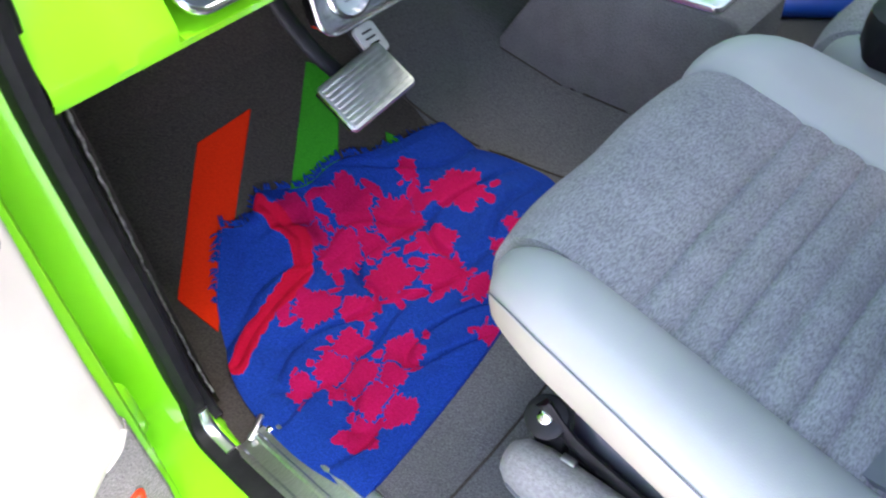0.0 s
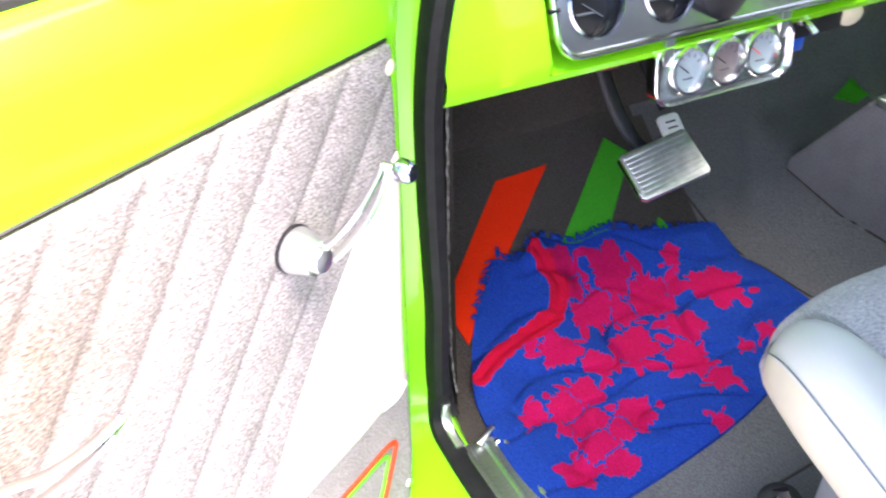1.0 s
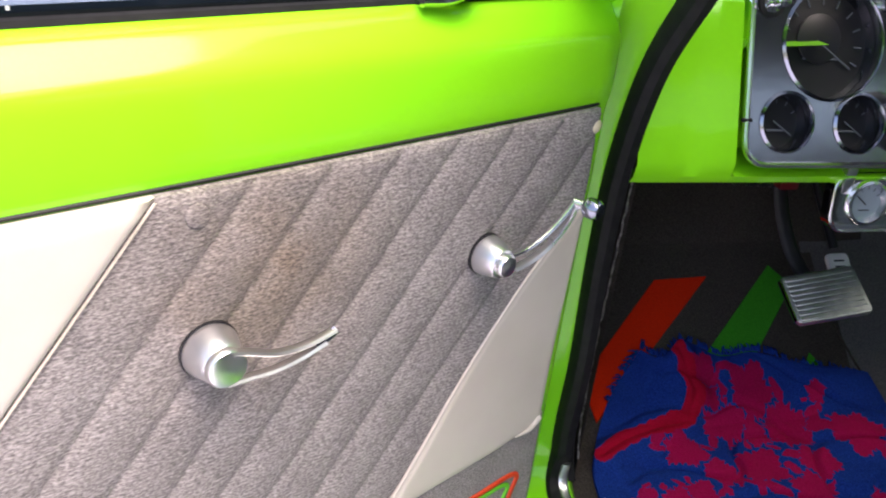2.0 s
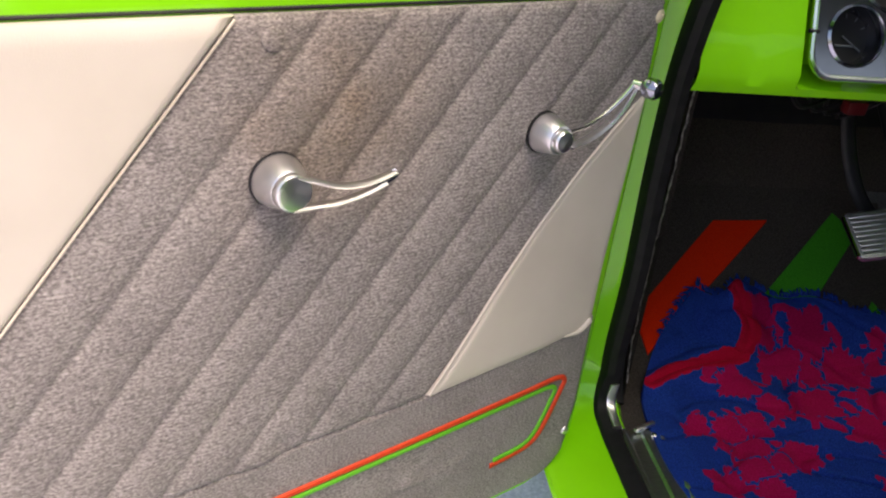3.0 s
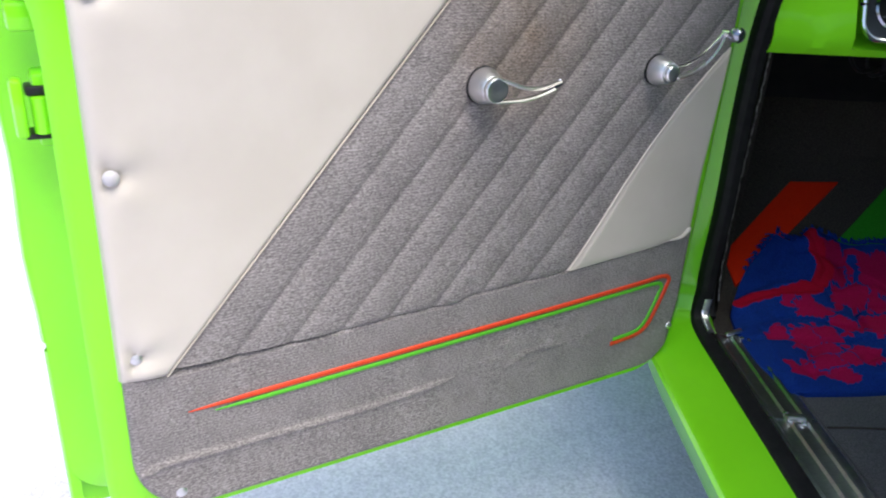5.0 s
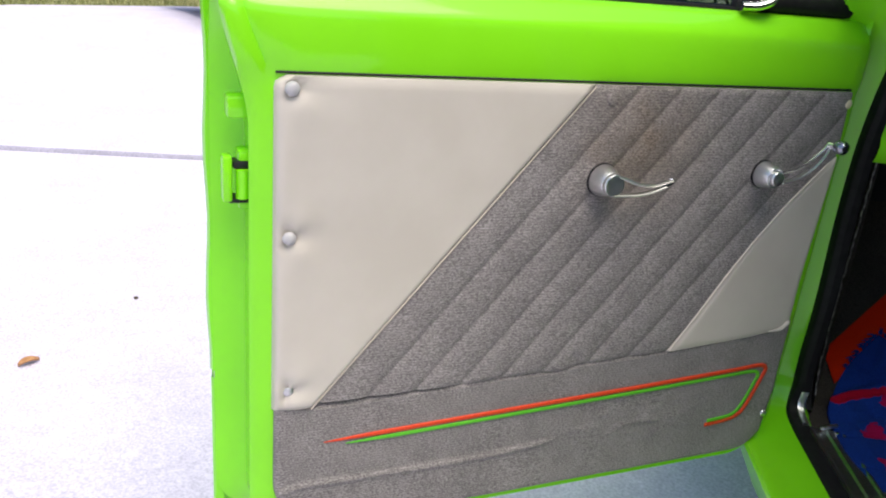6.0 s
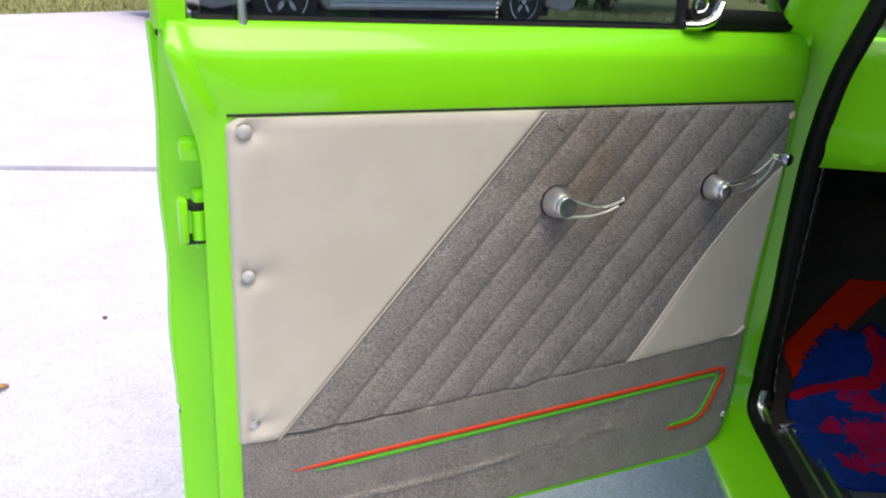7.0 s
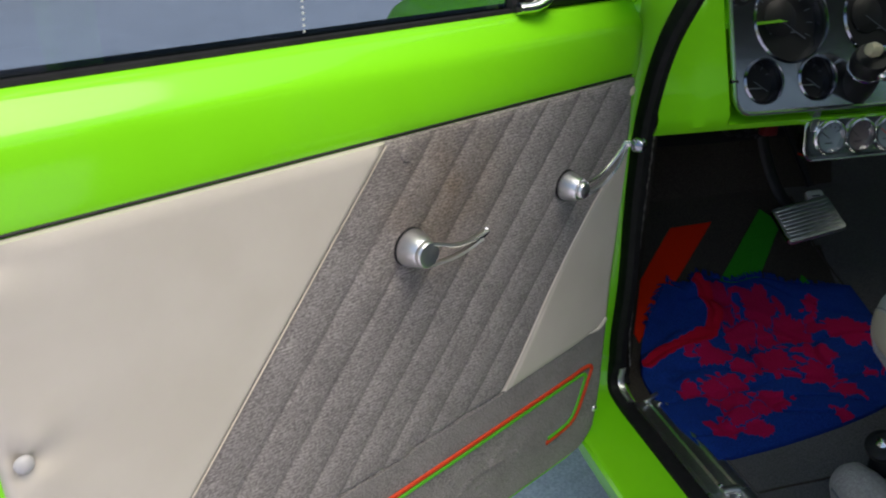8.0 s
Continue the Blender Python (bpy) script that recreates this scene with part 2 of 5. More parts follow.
def part(name, bm, mat, parent, label="", smooth=40):
    """One mesh under a thing or a part, given in the coordinates of the truck or of the door."""
    top = parent
    while top.parent:
        top = top.parent
    bm.transform(INNER[top])
    me = finish(bm, mat, smooth)
    me.name = name
    ob = new(name, me)
    ob.parent = parent
    return tagged(ob, label)


def single(name, bm, mat, label, category, frame_of=WORLD, kind="", group="", smooth=40):
    cs = [v.co for v in bm.verts]
    base = Vector((sum(c.x for c in cs) / len(cs), sum(c.y for c in cs) / len(cs), min(c.z for c in cs)))
    bm.transform(Matrix.Translation(-base))
    ob = new(name, finish(bm, mat, smooth))
    ob.data.name = name
    ob.matrix_world = frame_of @ Matrix.Translation(base)
    return tagged(ob, label, category, group, kind)


def box(x0, x1, y0, y1, z0, z1, bevel=0.0, seg=2, bm=None):
    own = bmesh.new()
    bmesh.ops.create_cube(own, size=1, matrix=Matrix.LocRotScale(((x0 + x1) / 2, (y0 + y1) / 2, (z0 + z1) / 2), None, (x1 - x0, y1 - y0, z1 - z0)))
    if bevel:
        bmesh.ops.bevel(own, geom=own.edges[:], offset=bevel, segments=seg, affect="EDGES", profile=0.5)
    return join(bm, own) if bm else own


def join(bm, own):
    me = bpy.data.meshes.new("tmp")
    own.to_mesh(me)
    own.free()
    bm.from_mesh(me)
    bpy.data.meshes.remove(me)
    return bm


def loft(rows, close_u=False, close_v=False, cap=False, bm=None):
    """Faces between rows of points."""
    bm = bm or bmesh.new()
    vs = [[bm.verts.new(p) for p in row] for row in rows]
    nu, nv = len(vs), len(vs[0])
    for a in range(nu if close_u else nu - 1):
        for b in range(nv if close_v else nv - 1):
            q = [vs[a][b], vs[(a + 1) % nu][b], vs[(a + 1) % nu][(b + 1) % nv], vs[a][(b + 1) % nv]]
            bm.faces.new(q)
    if cap:
        bm.faces.new(vs[0])
        bm.faces.new(vs[-1])
    bmesh.ops.remove_doubles(bm, verts=bm.verts[:], dist=1e-6)
    return bm


def smooth_path(pts, n=8, closed=False):
    """A Catmull-Rom line through the points."""
    ps = [Vector(p) for p in pts]
    out = []
    last = len(ps) if closed else len(ps) - 1
    for i in range(last):
        if closed:
            a, b, c, d = ps[i - 1], ps[i], ps[(i + 1) % len(ps)], ps[(i + 2) % len(ps)]
        else:
            a, b, c, d = ps[max(i - 1, 0)], ps[i], ps[i + 1], ps[min(i + 2, len(ps) - 1)]
        for k in range(n):
            t = k / n
            out.append(0.5 * (2 * b + (c - a) * t + (2 * a - 5 * b + 4 * c - d) * t * t + (3 * b - a - 3 * c + d) * t ** 3))
    if not closed:
        out.append(ps[-1])
    return out


def tube(pts, radius, seg=10, bm=None, flat=1.0, axis=(0, 1, 0), taper=None):
    """A round or flattened rod along a line; flat: its thickness along the axis, as a share of its radius."""
    pts = [Vector(p) for p in pts]
    ax = Vector(axis)
    rows = []
    for i, p in enumerate(pts):
        d = (pts[min(i + 1, len(pts) - 1)] - pts[max(i - 1, 0)]).normalized()
        side = d.cross(ax)
        if side.length < 1e-4:
            side = d.cross(Vector((1, 0, 0)))
        side.normalize()
        up = side.cross(d).normalized()
        r = radius * (taper[i] if taper else 1)
        rows.append([p + side * (r * math.cos(2 * math.pi * k / seg)) + up * (r * flat * math.sin(2 * math.pi * k / seg)) for k in range(seg)])
    own = loft(rows, close_v=True, cap=True)
    return join(bm, own) if bm else own


def lathe(profile, centre, axis, seg=28, bm=None):
    """A turned piece: profile of (distance along the axis, radius)."""
    ax = Vector(axis).normalized()
    u = ax.orthogonal().normalized()
    v = ax.cross(u)
    c = Vector(centre)
    rows = [[c + ax * a + (u * math.cos(2 * math.pi * k / seg) + v * math.sin(2 * math.pi * k / seg)) * max(r, 1e-5) for k in range(seg)] for a, r in profile]
    own = loft(rows, close_v=True, cap=True)
    return join(bm, own) if bm else own


def plate(outline, holes, thick, matrix, bevel=0.0):
    """A flat sheet with round or other holes cut through it, laid by the matrix."""
    cu = bpy.data.curves.new("tmp", "CURVE")
    cu.dimensions, cu.fill_mode, cu.extrude = "2D", "BOTH", thick / 2
    cu.bevel_depth, cu.bevel_resolution = bevel, 2
    for line in [outline, *holes]:
        sp = cu.splines.new("POLY")
        sp.points.add(len(line) - 1)
        for p, (x, y) in zip(sp.points, line):
            p.co = (x, y, 0, 1)
        sp.use_cyclic_u = True
    ob = bpy.data.objects.new("tmp", cu)
    scene.collection.objects.link(ob)
    bpy.context.view_layer.update()
    me = bpy.data.meshes.new_from_object(ob.evaluated_get(bpy.context.evaluated_depsgraph_get()))
    bm = bmesh.new()
    bm.from_mesh(me)
    bpy.data.objects.remove(ob)
    bpy.data.meshes.remove(me)
    bpy.data.curves.remove(cu)
    bmesh.ops.remove_doubles(bm, verts=bm.verts[:], dist=1e-6)
    bm.transform(matrix)
    return bm


def ring(cx, cy, r, n=40):
    return [(cx + r * math.cos(2 * math.pi * k / n), cy + r * math.sin(2 * math.pi * k / n)) for k in range(n)]


def round_rect(x0, x1, y0, y1, r, n=6):
    out = []
    for cx, cy, a in ((x1 - r, y1 - r, 0), (x0 + r, y1 - r, 90), (x0 + r, y0 + r, 180), (x1 - r, y0 + r, 270)):
        out += [(cx + r * math.cos(radians(a + 90 * k / n)), cy + r * math.sin(radians(a + 90 * k / n))) for k in range(n + 1)]
    return out


def lerp(a, b, t):
    return a + (b - a) * t


def steps(a, b, n):
    return [a + (b - a) * k / n for k in range(n + 1)]


def table(x, rows):
    """A value read off rows of (x, value), straight between them."""
    if x <= rows[0][0]:
        return rows[0][1]
    for (a, va), (b, vb) in zip(rows, rows[1:]):
        if x <= b:
            return lerp(va, vb, (x - a) / (b - a))
    return rows[-1][1]


def soft(x, w):
    """0 at an edge, 1 from w inwards, rounded like an upholstered border."""
    t = max(0.0, min(1.0, x / w))
    return math.sqrt(max(0.0, 1 - (1 - t) ** 2))


# ---- ground and distance ----


def ground_z(y):
    return 0.05 + 0.092 * max(0.0, min(y - 1.0, 6.2)) + 0.004 * max(0.0, y - 7.2)


lawn_bm = loft([[(x, y, ground_z(y) - 0.06) for y in [-300, -40, 0, 1, 2, 4, 6, 7.2, 9, 14, 40, 300]] for x in steps(-300, 300, 30)])
lawn = single("lawn", lawn_bm, GRASS, "dry patchy grass beyond the concrete driveway", "lawn", kind="structure")

# concrete driveway: slabs with open joints
driveway = thing("driveway", (0, 0, 0), "pale sun-bleached concrete driveway in large slabs", "driveway", kind="structure")


def lawn_edge(x):
    """Where the concrete ends and the lawn begins."""
    return max(min(8.69 + 0.72 * x, 8.6 - 0.19 * x), 3.4 - 0.19 * x)


for a0, a1 in ((-9.0, -2.6), (-2.585, 2.9), (2.93, 8.6)):
    for b0, b1 in ((-12, -6.01), (-5.995, 6.0), (6.015, 12)):
        rows = []
        for s in steps(0.0, 1.0, 12):
            row = []
            for x in steps(b0, b1, 24):
                y = lerp(a0 - 0.19 * x, lawn_edge(x) if a0 > 2 else a1 - 0.19 * x, s)
                row.append((x, y, ground_z(y) + (0.015 if a0 > 2 else 0.0)))
            rows.append(row)
        bm = loft(rows)
        ex = bmesh.ops.extrude_face_region(bm, geom=bm.faces[:])
        bmesh.ops.translate(bm, verts=[g for g in ex["geom"] if isinstance(g, bmesh.types.BMVert)], vec=(0, 0, -0.05))
        part("slab", bm, CONCRETE, driveway, smooth=20)


# unseen wall, added so paint and chrome reflect something dim
STUCCO = material("backing_stucco", (0.20, 0.175, 0.15), 0.9, second=(0.26, 0.23, 0.20), scale=60, bump=0.6, bump_scale=120, big=0.3)
single("wall_unseen", box(-14, 16, -7.4, -7.1, 0.0, 3.2, 0.02), STUCCO, "plain tan wall added out of view to darken reflections", "wall", kind="structure")


def grass_tufts():
    bm = bmesh.new()
    rnd = random.Random(4)
    for _ in range(9000):
        x = rnd.uniform(-9, 9)
        y = lawn_edge(x) + 0.03 + abs(rnd.gauss(0, 2.0))
        z, h, a = ground_z(y) - 0.06, rnd.uniform(0.07, 0.15), rnd.uniform(0, 6.28)
        dx, dy = 0.007 * math.cos(a), 0.007 * math.sin(a)
        lean = Vector((rnd.gauss(0, 0.05), rnd.gauss(0, 0.05), h))
        p = Vector((x, y, z))
        bm.faces.new([bm.verts.new(p + Vector((dx, dy, 0))), bm.verts.new(p - Vector((dx, dy, 0))), bm.verts.new(p + lean)])
    return bm


single("grass_blades", grass_tufts(), GRASS, "loose dry grass blades on the lawn", "grass", kind="stuff", smooth=0)


def tree(x, y, h, seed):
    rnd = random.Random(seed)
    g = ground_z(y) - 0.06
    t = thing("tree", (x, y, g), "dark leafy tree standing on the lawn", "tree", group="trees behind the driveway")
    trunk = tube(smooth_path([(x, y, g), (x + 0.1, y, g + h * 0.3), (x - 0.05, y + 0.1, g + h * 0.6), (x + 0.1, y, g + h * 0.9)], 4), 0.16, 8, axis=(1, 0, 0),
                 taper=[1 - 0.06 * k for k in range(13)])
    for k in range(6):
        a = k * 1.05
        tube([(x, y, g + h * (0.3 + 0.08 * k)), (x + 0.9 * math.cos(a), y + 0.9 * math.sin(a), g + h * (0.42 + 0.08 * k))], 0.05, 6, trunk)
    part("trunk", trunk, BARK, t)
    bm = bmesh.new()
    for _ in range(2600):
        d = Vector((rnd.gauss(0, 1), rnd.gauss(0, 1), rnd.gauss(0, 1))).normalized() * rnd.uniform(0.4, 1.0) ** 0.5
        lump = 1 + 0.35 * noise.noise(d * 2.3 + Vector((seed, 0, 0)))
        p = Vector((x, y, g + h * 0.55)) + Vector((d.x * 1.9 * lump, d.y * 1.9 * lump, d.z * h * 0.5 * lump))
        a, b = Vector((rnd.gauss(0, 1), rnd.gauss(0, 1), rnd.gauss(0, 1))).normalized() * 0.13, Vector((rnd.gauss(0, 1), rnd.gauss(0, 1), rnd.gauss(0, 1))).normalized() * 0.07
        bm.faces.new([bm.verts.new(p - a), bm.verts.new(p + b), bm.verts.new(p + a), bm.verts.new(p - b)])
    part("crown", bm, LEAF, t, smooth=0)


for k, (x, y, h) in enumerate(((-1.0, 15.5, 4.5), (2.6, 13.6, 3.4), (5.4, 14.2, 5.0), (8.4, 12.6, 4.2), (11.5, 13.0, 5.0), (14.5, 10.5, 4.4), (-5.5, 17.5, 5.0), (-10.0, 16.0, 4.6))):
    tree(x, y, h, k)


def parked_car():
    """A silver people carrier side-on, in its own coordinates: x along it, y away from its near flank."""
    g = 0.60
    m = Matrix.Translation((2.08, 6.74, g)) @ pose(0, 0, 0, 0, 0, 15)
    t = thing("parked_car", (0, 0, 0), "silver people carrier with alloy wheels parked on the driveway", "car", m)
    side = [(-2.35, 0.30), (-2.38, 0.62), (-2.3, 0.95), (-1.45, 1.08), (-0.75, 1.58), (0.9, 1.62), (2.0, 1.5), (2.32, 1.0), (2.36, 0.55), (2.3, 0.30)]
    line = [(p.x, p.y) for p in smooth_path([(x, z, 0) for x, z in side], 5)]
    arch = []
    for cx in (1.5, -1.5):
        arch += [(cx + 0.39 * math.cos(radians(a)), 0.31 + 0.39 * math.sin(radians(a))) for a in range(0, 181, 15)]
    outline = line + [(2.2, 0.26)] + arch[:13] + [(1.05, 0.26), (-1.05, 0.26)] + arch[13:] + [(-2.2, 0.26)]
    body = plate(outline, [], 1.74, Matrix(((1, 0, 0, 0), (0, 0, 1, 0.90), (0, 1, 0, 0), (0, 0, 0, 1))), bevel=0.04)
    b = part("body", body, SILVER, t)
    for x0, x1 in ((-1.05, -0.02), (0.02, 1.0)):
        d = part("door", box(x0, x1, -0.022, 0.0, 0.34, 0.98, 0.008), SILVER, t)
        part("door_handle", box(x1 - 0.2, x1 - 0.06, -0.045, -0.022, 0.86, 0.89, 0.006), SILVER, d)
        part("window", box(x0 + 0.06, x1 - 0.06, -0.016, 0.0, 1.02, 1.42, 0.01), DARKGLASS, t)
    part("sill_strip", box(-1.08, 1.06, -0.03, 0.02, 0.25, 0.32, 0.012), ALLOY, t, "pale metal sill strip")
    part("underbody", box(-2.0, 2.0, 0.1, 1.7, 0.16, 0.27, 0.02), BLACK, t)
    for cx in (-1.5, 1.5):
        for cy, s in ((0.12, -1), (1.66, 1)):
            w = part("wheel", lathe([(-0.10, 0.222), (-0.105, 0.30), (-0.08, 0.335), (0.08, 0.335), (0.105, 0.30), (0.10, 0.222)], (cx, cy, 0.335), (0, 1, 0), 36), TYRE, t)
            rim = lathe([(0.06, 0.216), (-0.10, 0.222), (-0.105, 0.208), (-0.07, 0.196), (-0.04, 0.19)], (cx, cy, 0.335), (0, -s, 0) if s > 0 else (0, 1, 0), 36)
            for k in range(5):
                a = radians(72 * k + 18)
                y0 = cy + s * 0.08
                tube([(cx, y0, 0.335), (cx + 0.10 * math.cos(a), y0 + s * 0.012, 0.335 + 0.10 * math.sin(a)), (cx + 0.203 * math.cos(a), y0, 0.335 + 0.203 * math.sin(a))], 0.030, 8, rim, 0.5)
            part("rim", rim, ALLOY, w, "five-spoke alloy rim")
            part("hub", lathe([(-0.02, 0.03), (0.02, 0.045), (0.03, 0.03)], (cx, cy + s * 0.075, 0.335), (0, s, 0), 20), ALLOY, w)


parked_car()


def fallen_leaf(x, y, turn):
    """A small curled leaf lying on the concrete."""
    rows = []
    for i in range(9):
        u = i / 8
        w = 0.014 * math.sin(math.pi * u) ** 0.7 + 0.0004
        rows.append([(x + (u - 0.5) * 0.06 * math.cos(turn) - v * w * math.sin(turn), y + (u - 0.5) * 0.06 * math.sin(turn) + v * w * math.cos(turn),
                      ground_z(y) + 0.004 + 0.010 * abs(v) ** 1.5 + 0.006 * math.sin(math.pi * u)) for v in (-1, -0.5, 0, 0.5, 1)])
    bm = loft(rows)
    ex = bmesh.ops.extrude_face_region(bm, geom=bm.faces[:])
    bmesh.ops.translate(bm, verts=[g for g in ex["geom"] if isinstance(g, bmesh.types.BMVert)], vec=(0, 0, -0.001))
    single("fallen_leaf", bm, DEADLEAF, "small curled brown leaf on the concrete", "leaf")


def pebble(x, y, r, seed):
    bm = bmesh.new()
    bmesh.ops.create_icosphere(bm, subdivisions=2, radius=r)
    for v in bm.verts:
        v.co *= 1 + 0.3 * noise.noise(v.co / r + Vector((seed, 0, 0)))
        v.co.z *= 0.6
    bm.transform(Matrix.Translation((x, y, ground_z(y) + r * 0.45)))
    single("pebble", bm, BARK, "small dark pebble on the concrete", "pebble", group="pebbles on the driveway")


DEADLEAF = material("dead_leaf", (0.42, 0.20, 0.08), 0.8, second=(0.55, 0.30, 0.14), scale=90, bump=0.4, bump_scale=200)
fallen_leaf(-1.394, 1.312, 0.5)
pebble(-1.102, 1.657, 0.008, 1)
pebble(-0.72, 4.911, 0.012, 5)

# ---- truck body ----
FLOOR, SILL = 0.465, 0.460
truck = thing("pickup_truck", (0.8, 0.0, 0.05), "lime green classic pickup truck with its cab door open", "pickup truck", CAR)


def toe_z(f):
    """Height of the carpet: level floor, then the sloping toe board."""
    return max(FLOOR, 0.47 + 0.9 * (f - 0.17)) if f < 0.43 else 0.47 + 0.9 * 0.26 + 3.0 * (f - 0.43)


# edge of the door opening seen from the side, as (f, z): front post, hinge pillar, sill, rear pillar
opening = smooth_path([(-0.34, 1.66, 0), (-0.16, 1.44, 0), (-0.01, 1.245, 0), (0.065, 1.135, 0), (0.105, 1.0, 0), (0.112, 0.86, 0), (0.105, 0.70, 0), (0.112, 0.58, 0), (0.106, 0.52, 0),
                       (0.078, 0.475, 0), (0.02, 0.461, 0), (-0.10, SILL, 0), (-0.5, SILL, 0), (-0.86, SILL, 0), (-0.955, 0.50, 0), (-0.99, 0.62, 0), (-0.99, 1.2, 0), (-0.93, 1.6, 0)], 7)


def low_on_sill(z):
    """1 on the pillars, less where the seal lies flat along the sill."""
    return 0.45 + 0.55 * max(0.0, min(1.0, (z - 0.465) / 0.06))


def opening_sweep(profile, closed=True, lo=0, hi=None, flat=False):
    """Carries a profile of (r, inset) along the door opening; inset points into the opening."""
    pts = opening[lo:hi]
    rows = []
    for i, p in enumerate(pts):
        d = (pts[min(i + 1, len(pts) - 1)] - pts[max(i - 1, 0)]).normalized()
        nx, nz = d.y, -d.x
        g = low_on_sill(p.y) if flat else 1.0
        rows.append([(r - (1 - g) * (0.021 if r < 0.06 else 0.012), p.x + nx * k * g, p.y + nz * k * g) for r, k in profile])
    return loft(rows, close_v=closed, cap=closed)


part("door_jamb", opening_sweep([(-0.030, -0.06), (-0.058, -0.011), (-0.055, -0.003), (-0.046, 0.0), (-0.034, -0.002), (-0.02, 0.0), (0.030, 0.002), (0.042, 0.012), (0.075, 0.012), (0.085, 0.0), (0.085, -0.06)]), PAINT, truck,
     "glossy lime green painted door jamb")
SEAL = 0.079
part("weatherstrip", opening_sweep([(0.050, 0.008), (0.049, 0.024), (0.053, 0.035), (0.062, 0.040), (0.075, 0.036), (SEAL, 0.024), (SEAL, 0.006)], flat=True), RUBBER, truck,
     "thick black rubber door seal")

part("seal_bead", opening_sweep([(0.070, -0.004), (0.070, 0.008), (0.078, 0.012), (0.088, 0.010), (0.091, 0.004), (0.091, -0.004)], lo=0, hi=64), RUBBER, truck)

# rocker panel and outer skins
part("rocker_panel", loft([[(r, f, z) for r, z in ((-0.056, 0.452), (-0.050, 0.440), (-0.036, 0.41), (-0.005, 0.34), (0.03, 0.27), (0.06, 0.25), (0.08, 0.40))] for f in steps(-1.0, 0.12, 12)]), PAINT, truck)


def fender_side(f):
    """Cross-section of the front wing at f: from the cabin side over the crown and down the flank."""
    t = max(0.0, min(1.0, (f - 0.12) / 1.82))
    top = lerp(1.115, 1.02, t ** 1.6)
    end = 1 - max(0.0, (t - 0.82) / 0.18) ** 2.4 * 0.55
    out = -0.095
    pts = [(0.34, top + 0.03), (0.22, top + 0.022), (0.12, top + 0.012), (0.05, top), (0.0, top - 0.018), (-0.05, top - 0.05), (-0.082, top - 0.10), (out, top - 0.17), (out, 0.72), (-0.06, 0.60), (-0.06, 0.42)]
    return [(lerp(0.36, r, end), f, lerp(0.7, z, end)) for r, z in pts]


part("front_fender", loft([fender_side(f) for f in [0.125, 0.3, 0.5, 0.7, 0.9, 1.1, 1.3, 1.48, 1.60, 1.72, 1.80, 1.86, 1.90, 1.925, 1.94]]), PAINT, truck)
part("hood", loft([[(r, f, lerp(1.16, 1.05, max(0, f / 1.7)) + 0.06 * math.sin(math.pi * (r - 0.35) / 0.95)) for r in steps(0.345, 1.30, 10)] for f in steps(0.40, 1.66, 10)]), PAINT, truck)
part("far_fender", loft([[(1.65 - r, f, z) for r, f, z in fender_side(f)] for f in [0.125, 0.5, 0.9, 1.3, 1.6, 1.80, 1.90, 1.94]]), PAINT, truck)
part("cowl", box(-0.05, 1.70, 0.36, 0.50, 1.10, 1.17, 0.02), PAINT, truck)
part("firewall", box(0.06, 1.66, 0.46, 0.50, 0.47, 1.12, 0.0), BLACK, truck)
# roof, rails and lining are out of view, added to shade the cab
part("roof", loft([[(r, f, 1.70 + 0.05 * math.sin(math.pi * (r + 0.02) / 1.7) + 0.02 * math.sin(math.pi * (f + 1.05) / 0.85)) for r in steps(0.0, 1.66, 8)] for f in steps(-1.08, -0.28, 6)]), PAINT, truck)
for r0, r1 in ((-0.030, 0.060), (1.60, 1.69)):
    part("roof_rail", box(r0, r1, -1.085, -0.31, 1.625, 1.715, 0.02), PAINT, truck)
part("roof_lining", box(0.05, 1.6, -1.03, -0.33, 1.655, 1.665), CARPET, truck)
part("rear_wall", box(0.0, 1.66, -1.09, -1.05, 0.28, 1.22, 0.01), PAINT, truck)
for r0 in (0.0, 1.56):
    part("rear_pillar", box(r0, r0 + 0.10, -1.09, -0.99, 1.215, 1.70, 0.015), PAINT, truck)
part("far_door", box(1.62, 1.70, -1.0, 0.14, 0.28, 1.21, 0.02), PAINT, truck)
# both trims are added to darken reflections of the green metal
part("far_door_trim", box(1.606, 1.619, -0.96, 0.10, 0.50, 1.10, 0.006), TWEED, truck, "grey-brown tweed trim panel")
part("rear_trim", box(0.10, 1.58, -1.049, -1.036, 0.48, 1.20, 0.006), CARPET, truck, "grey panel added out of view over the rear cab wall")
# unseen panes that cut the daylight entering the cab
for nm, pts in (("rear_window", ((0.10, -1.07, 1.22), (1.56, -1.07, 1.22), (1.56, -1.05, 1.70), (0.10, -1.05, 1.70))), ("windscreen", ((0.07, 0.14, 1.20), (1.62, 0.14, 1.20), (1.60, -0.30, 1.66), (0.09, -0.30, 1.66))),
                ("far_window", ((1.66, -0.98, 1.21), (1.66, 0.10, 1.21), (1.64, -0.30, 1.68), (1.64, -0.98, 1.68)))):
    gl = bmesh.new()
    gl.faces.new([gl.verts.new(p) for p in pts])
    ex = bmesh.ops.extrude_face_region(gl, geom=gl.faces[:])
    bmesh.ops.translate(gl, verts=[g for g in ex["geom"] if isinstance(g, bmesh.types.BMVert)], vec=(0.003, 0.004, 0))
    part(nm, gl, SCREEN if nm == "rear_window" else CLEAR, truck)
part("far_pillar", tube([(1.62, 0.10, 1.2), (1.60, -0.33, 1.68)], 0.035, 8), PAINT, truck)
part("windscreen_header", box(0.03, 1.63, -0.36, -0.28, 1.64, 1.70, 0.015), PAINT, truck)
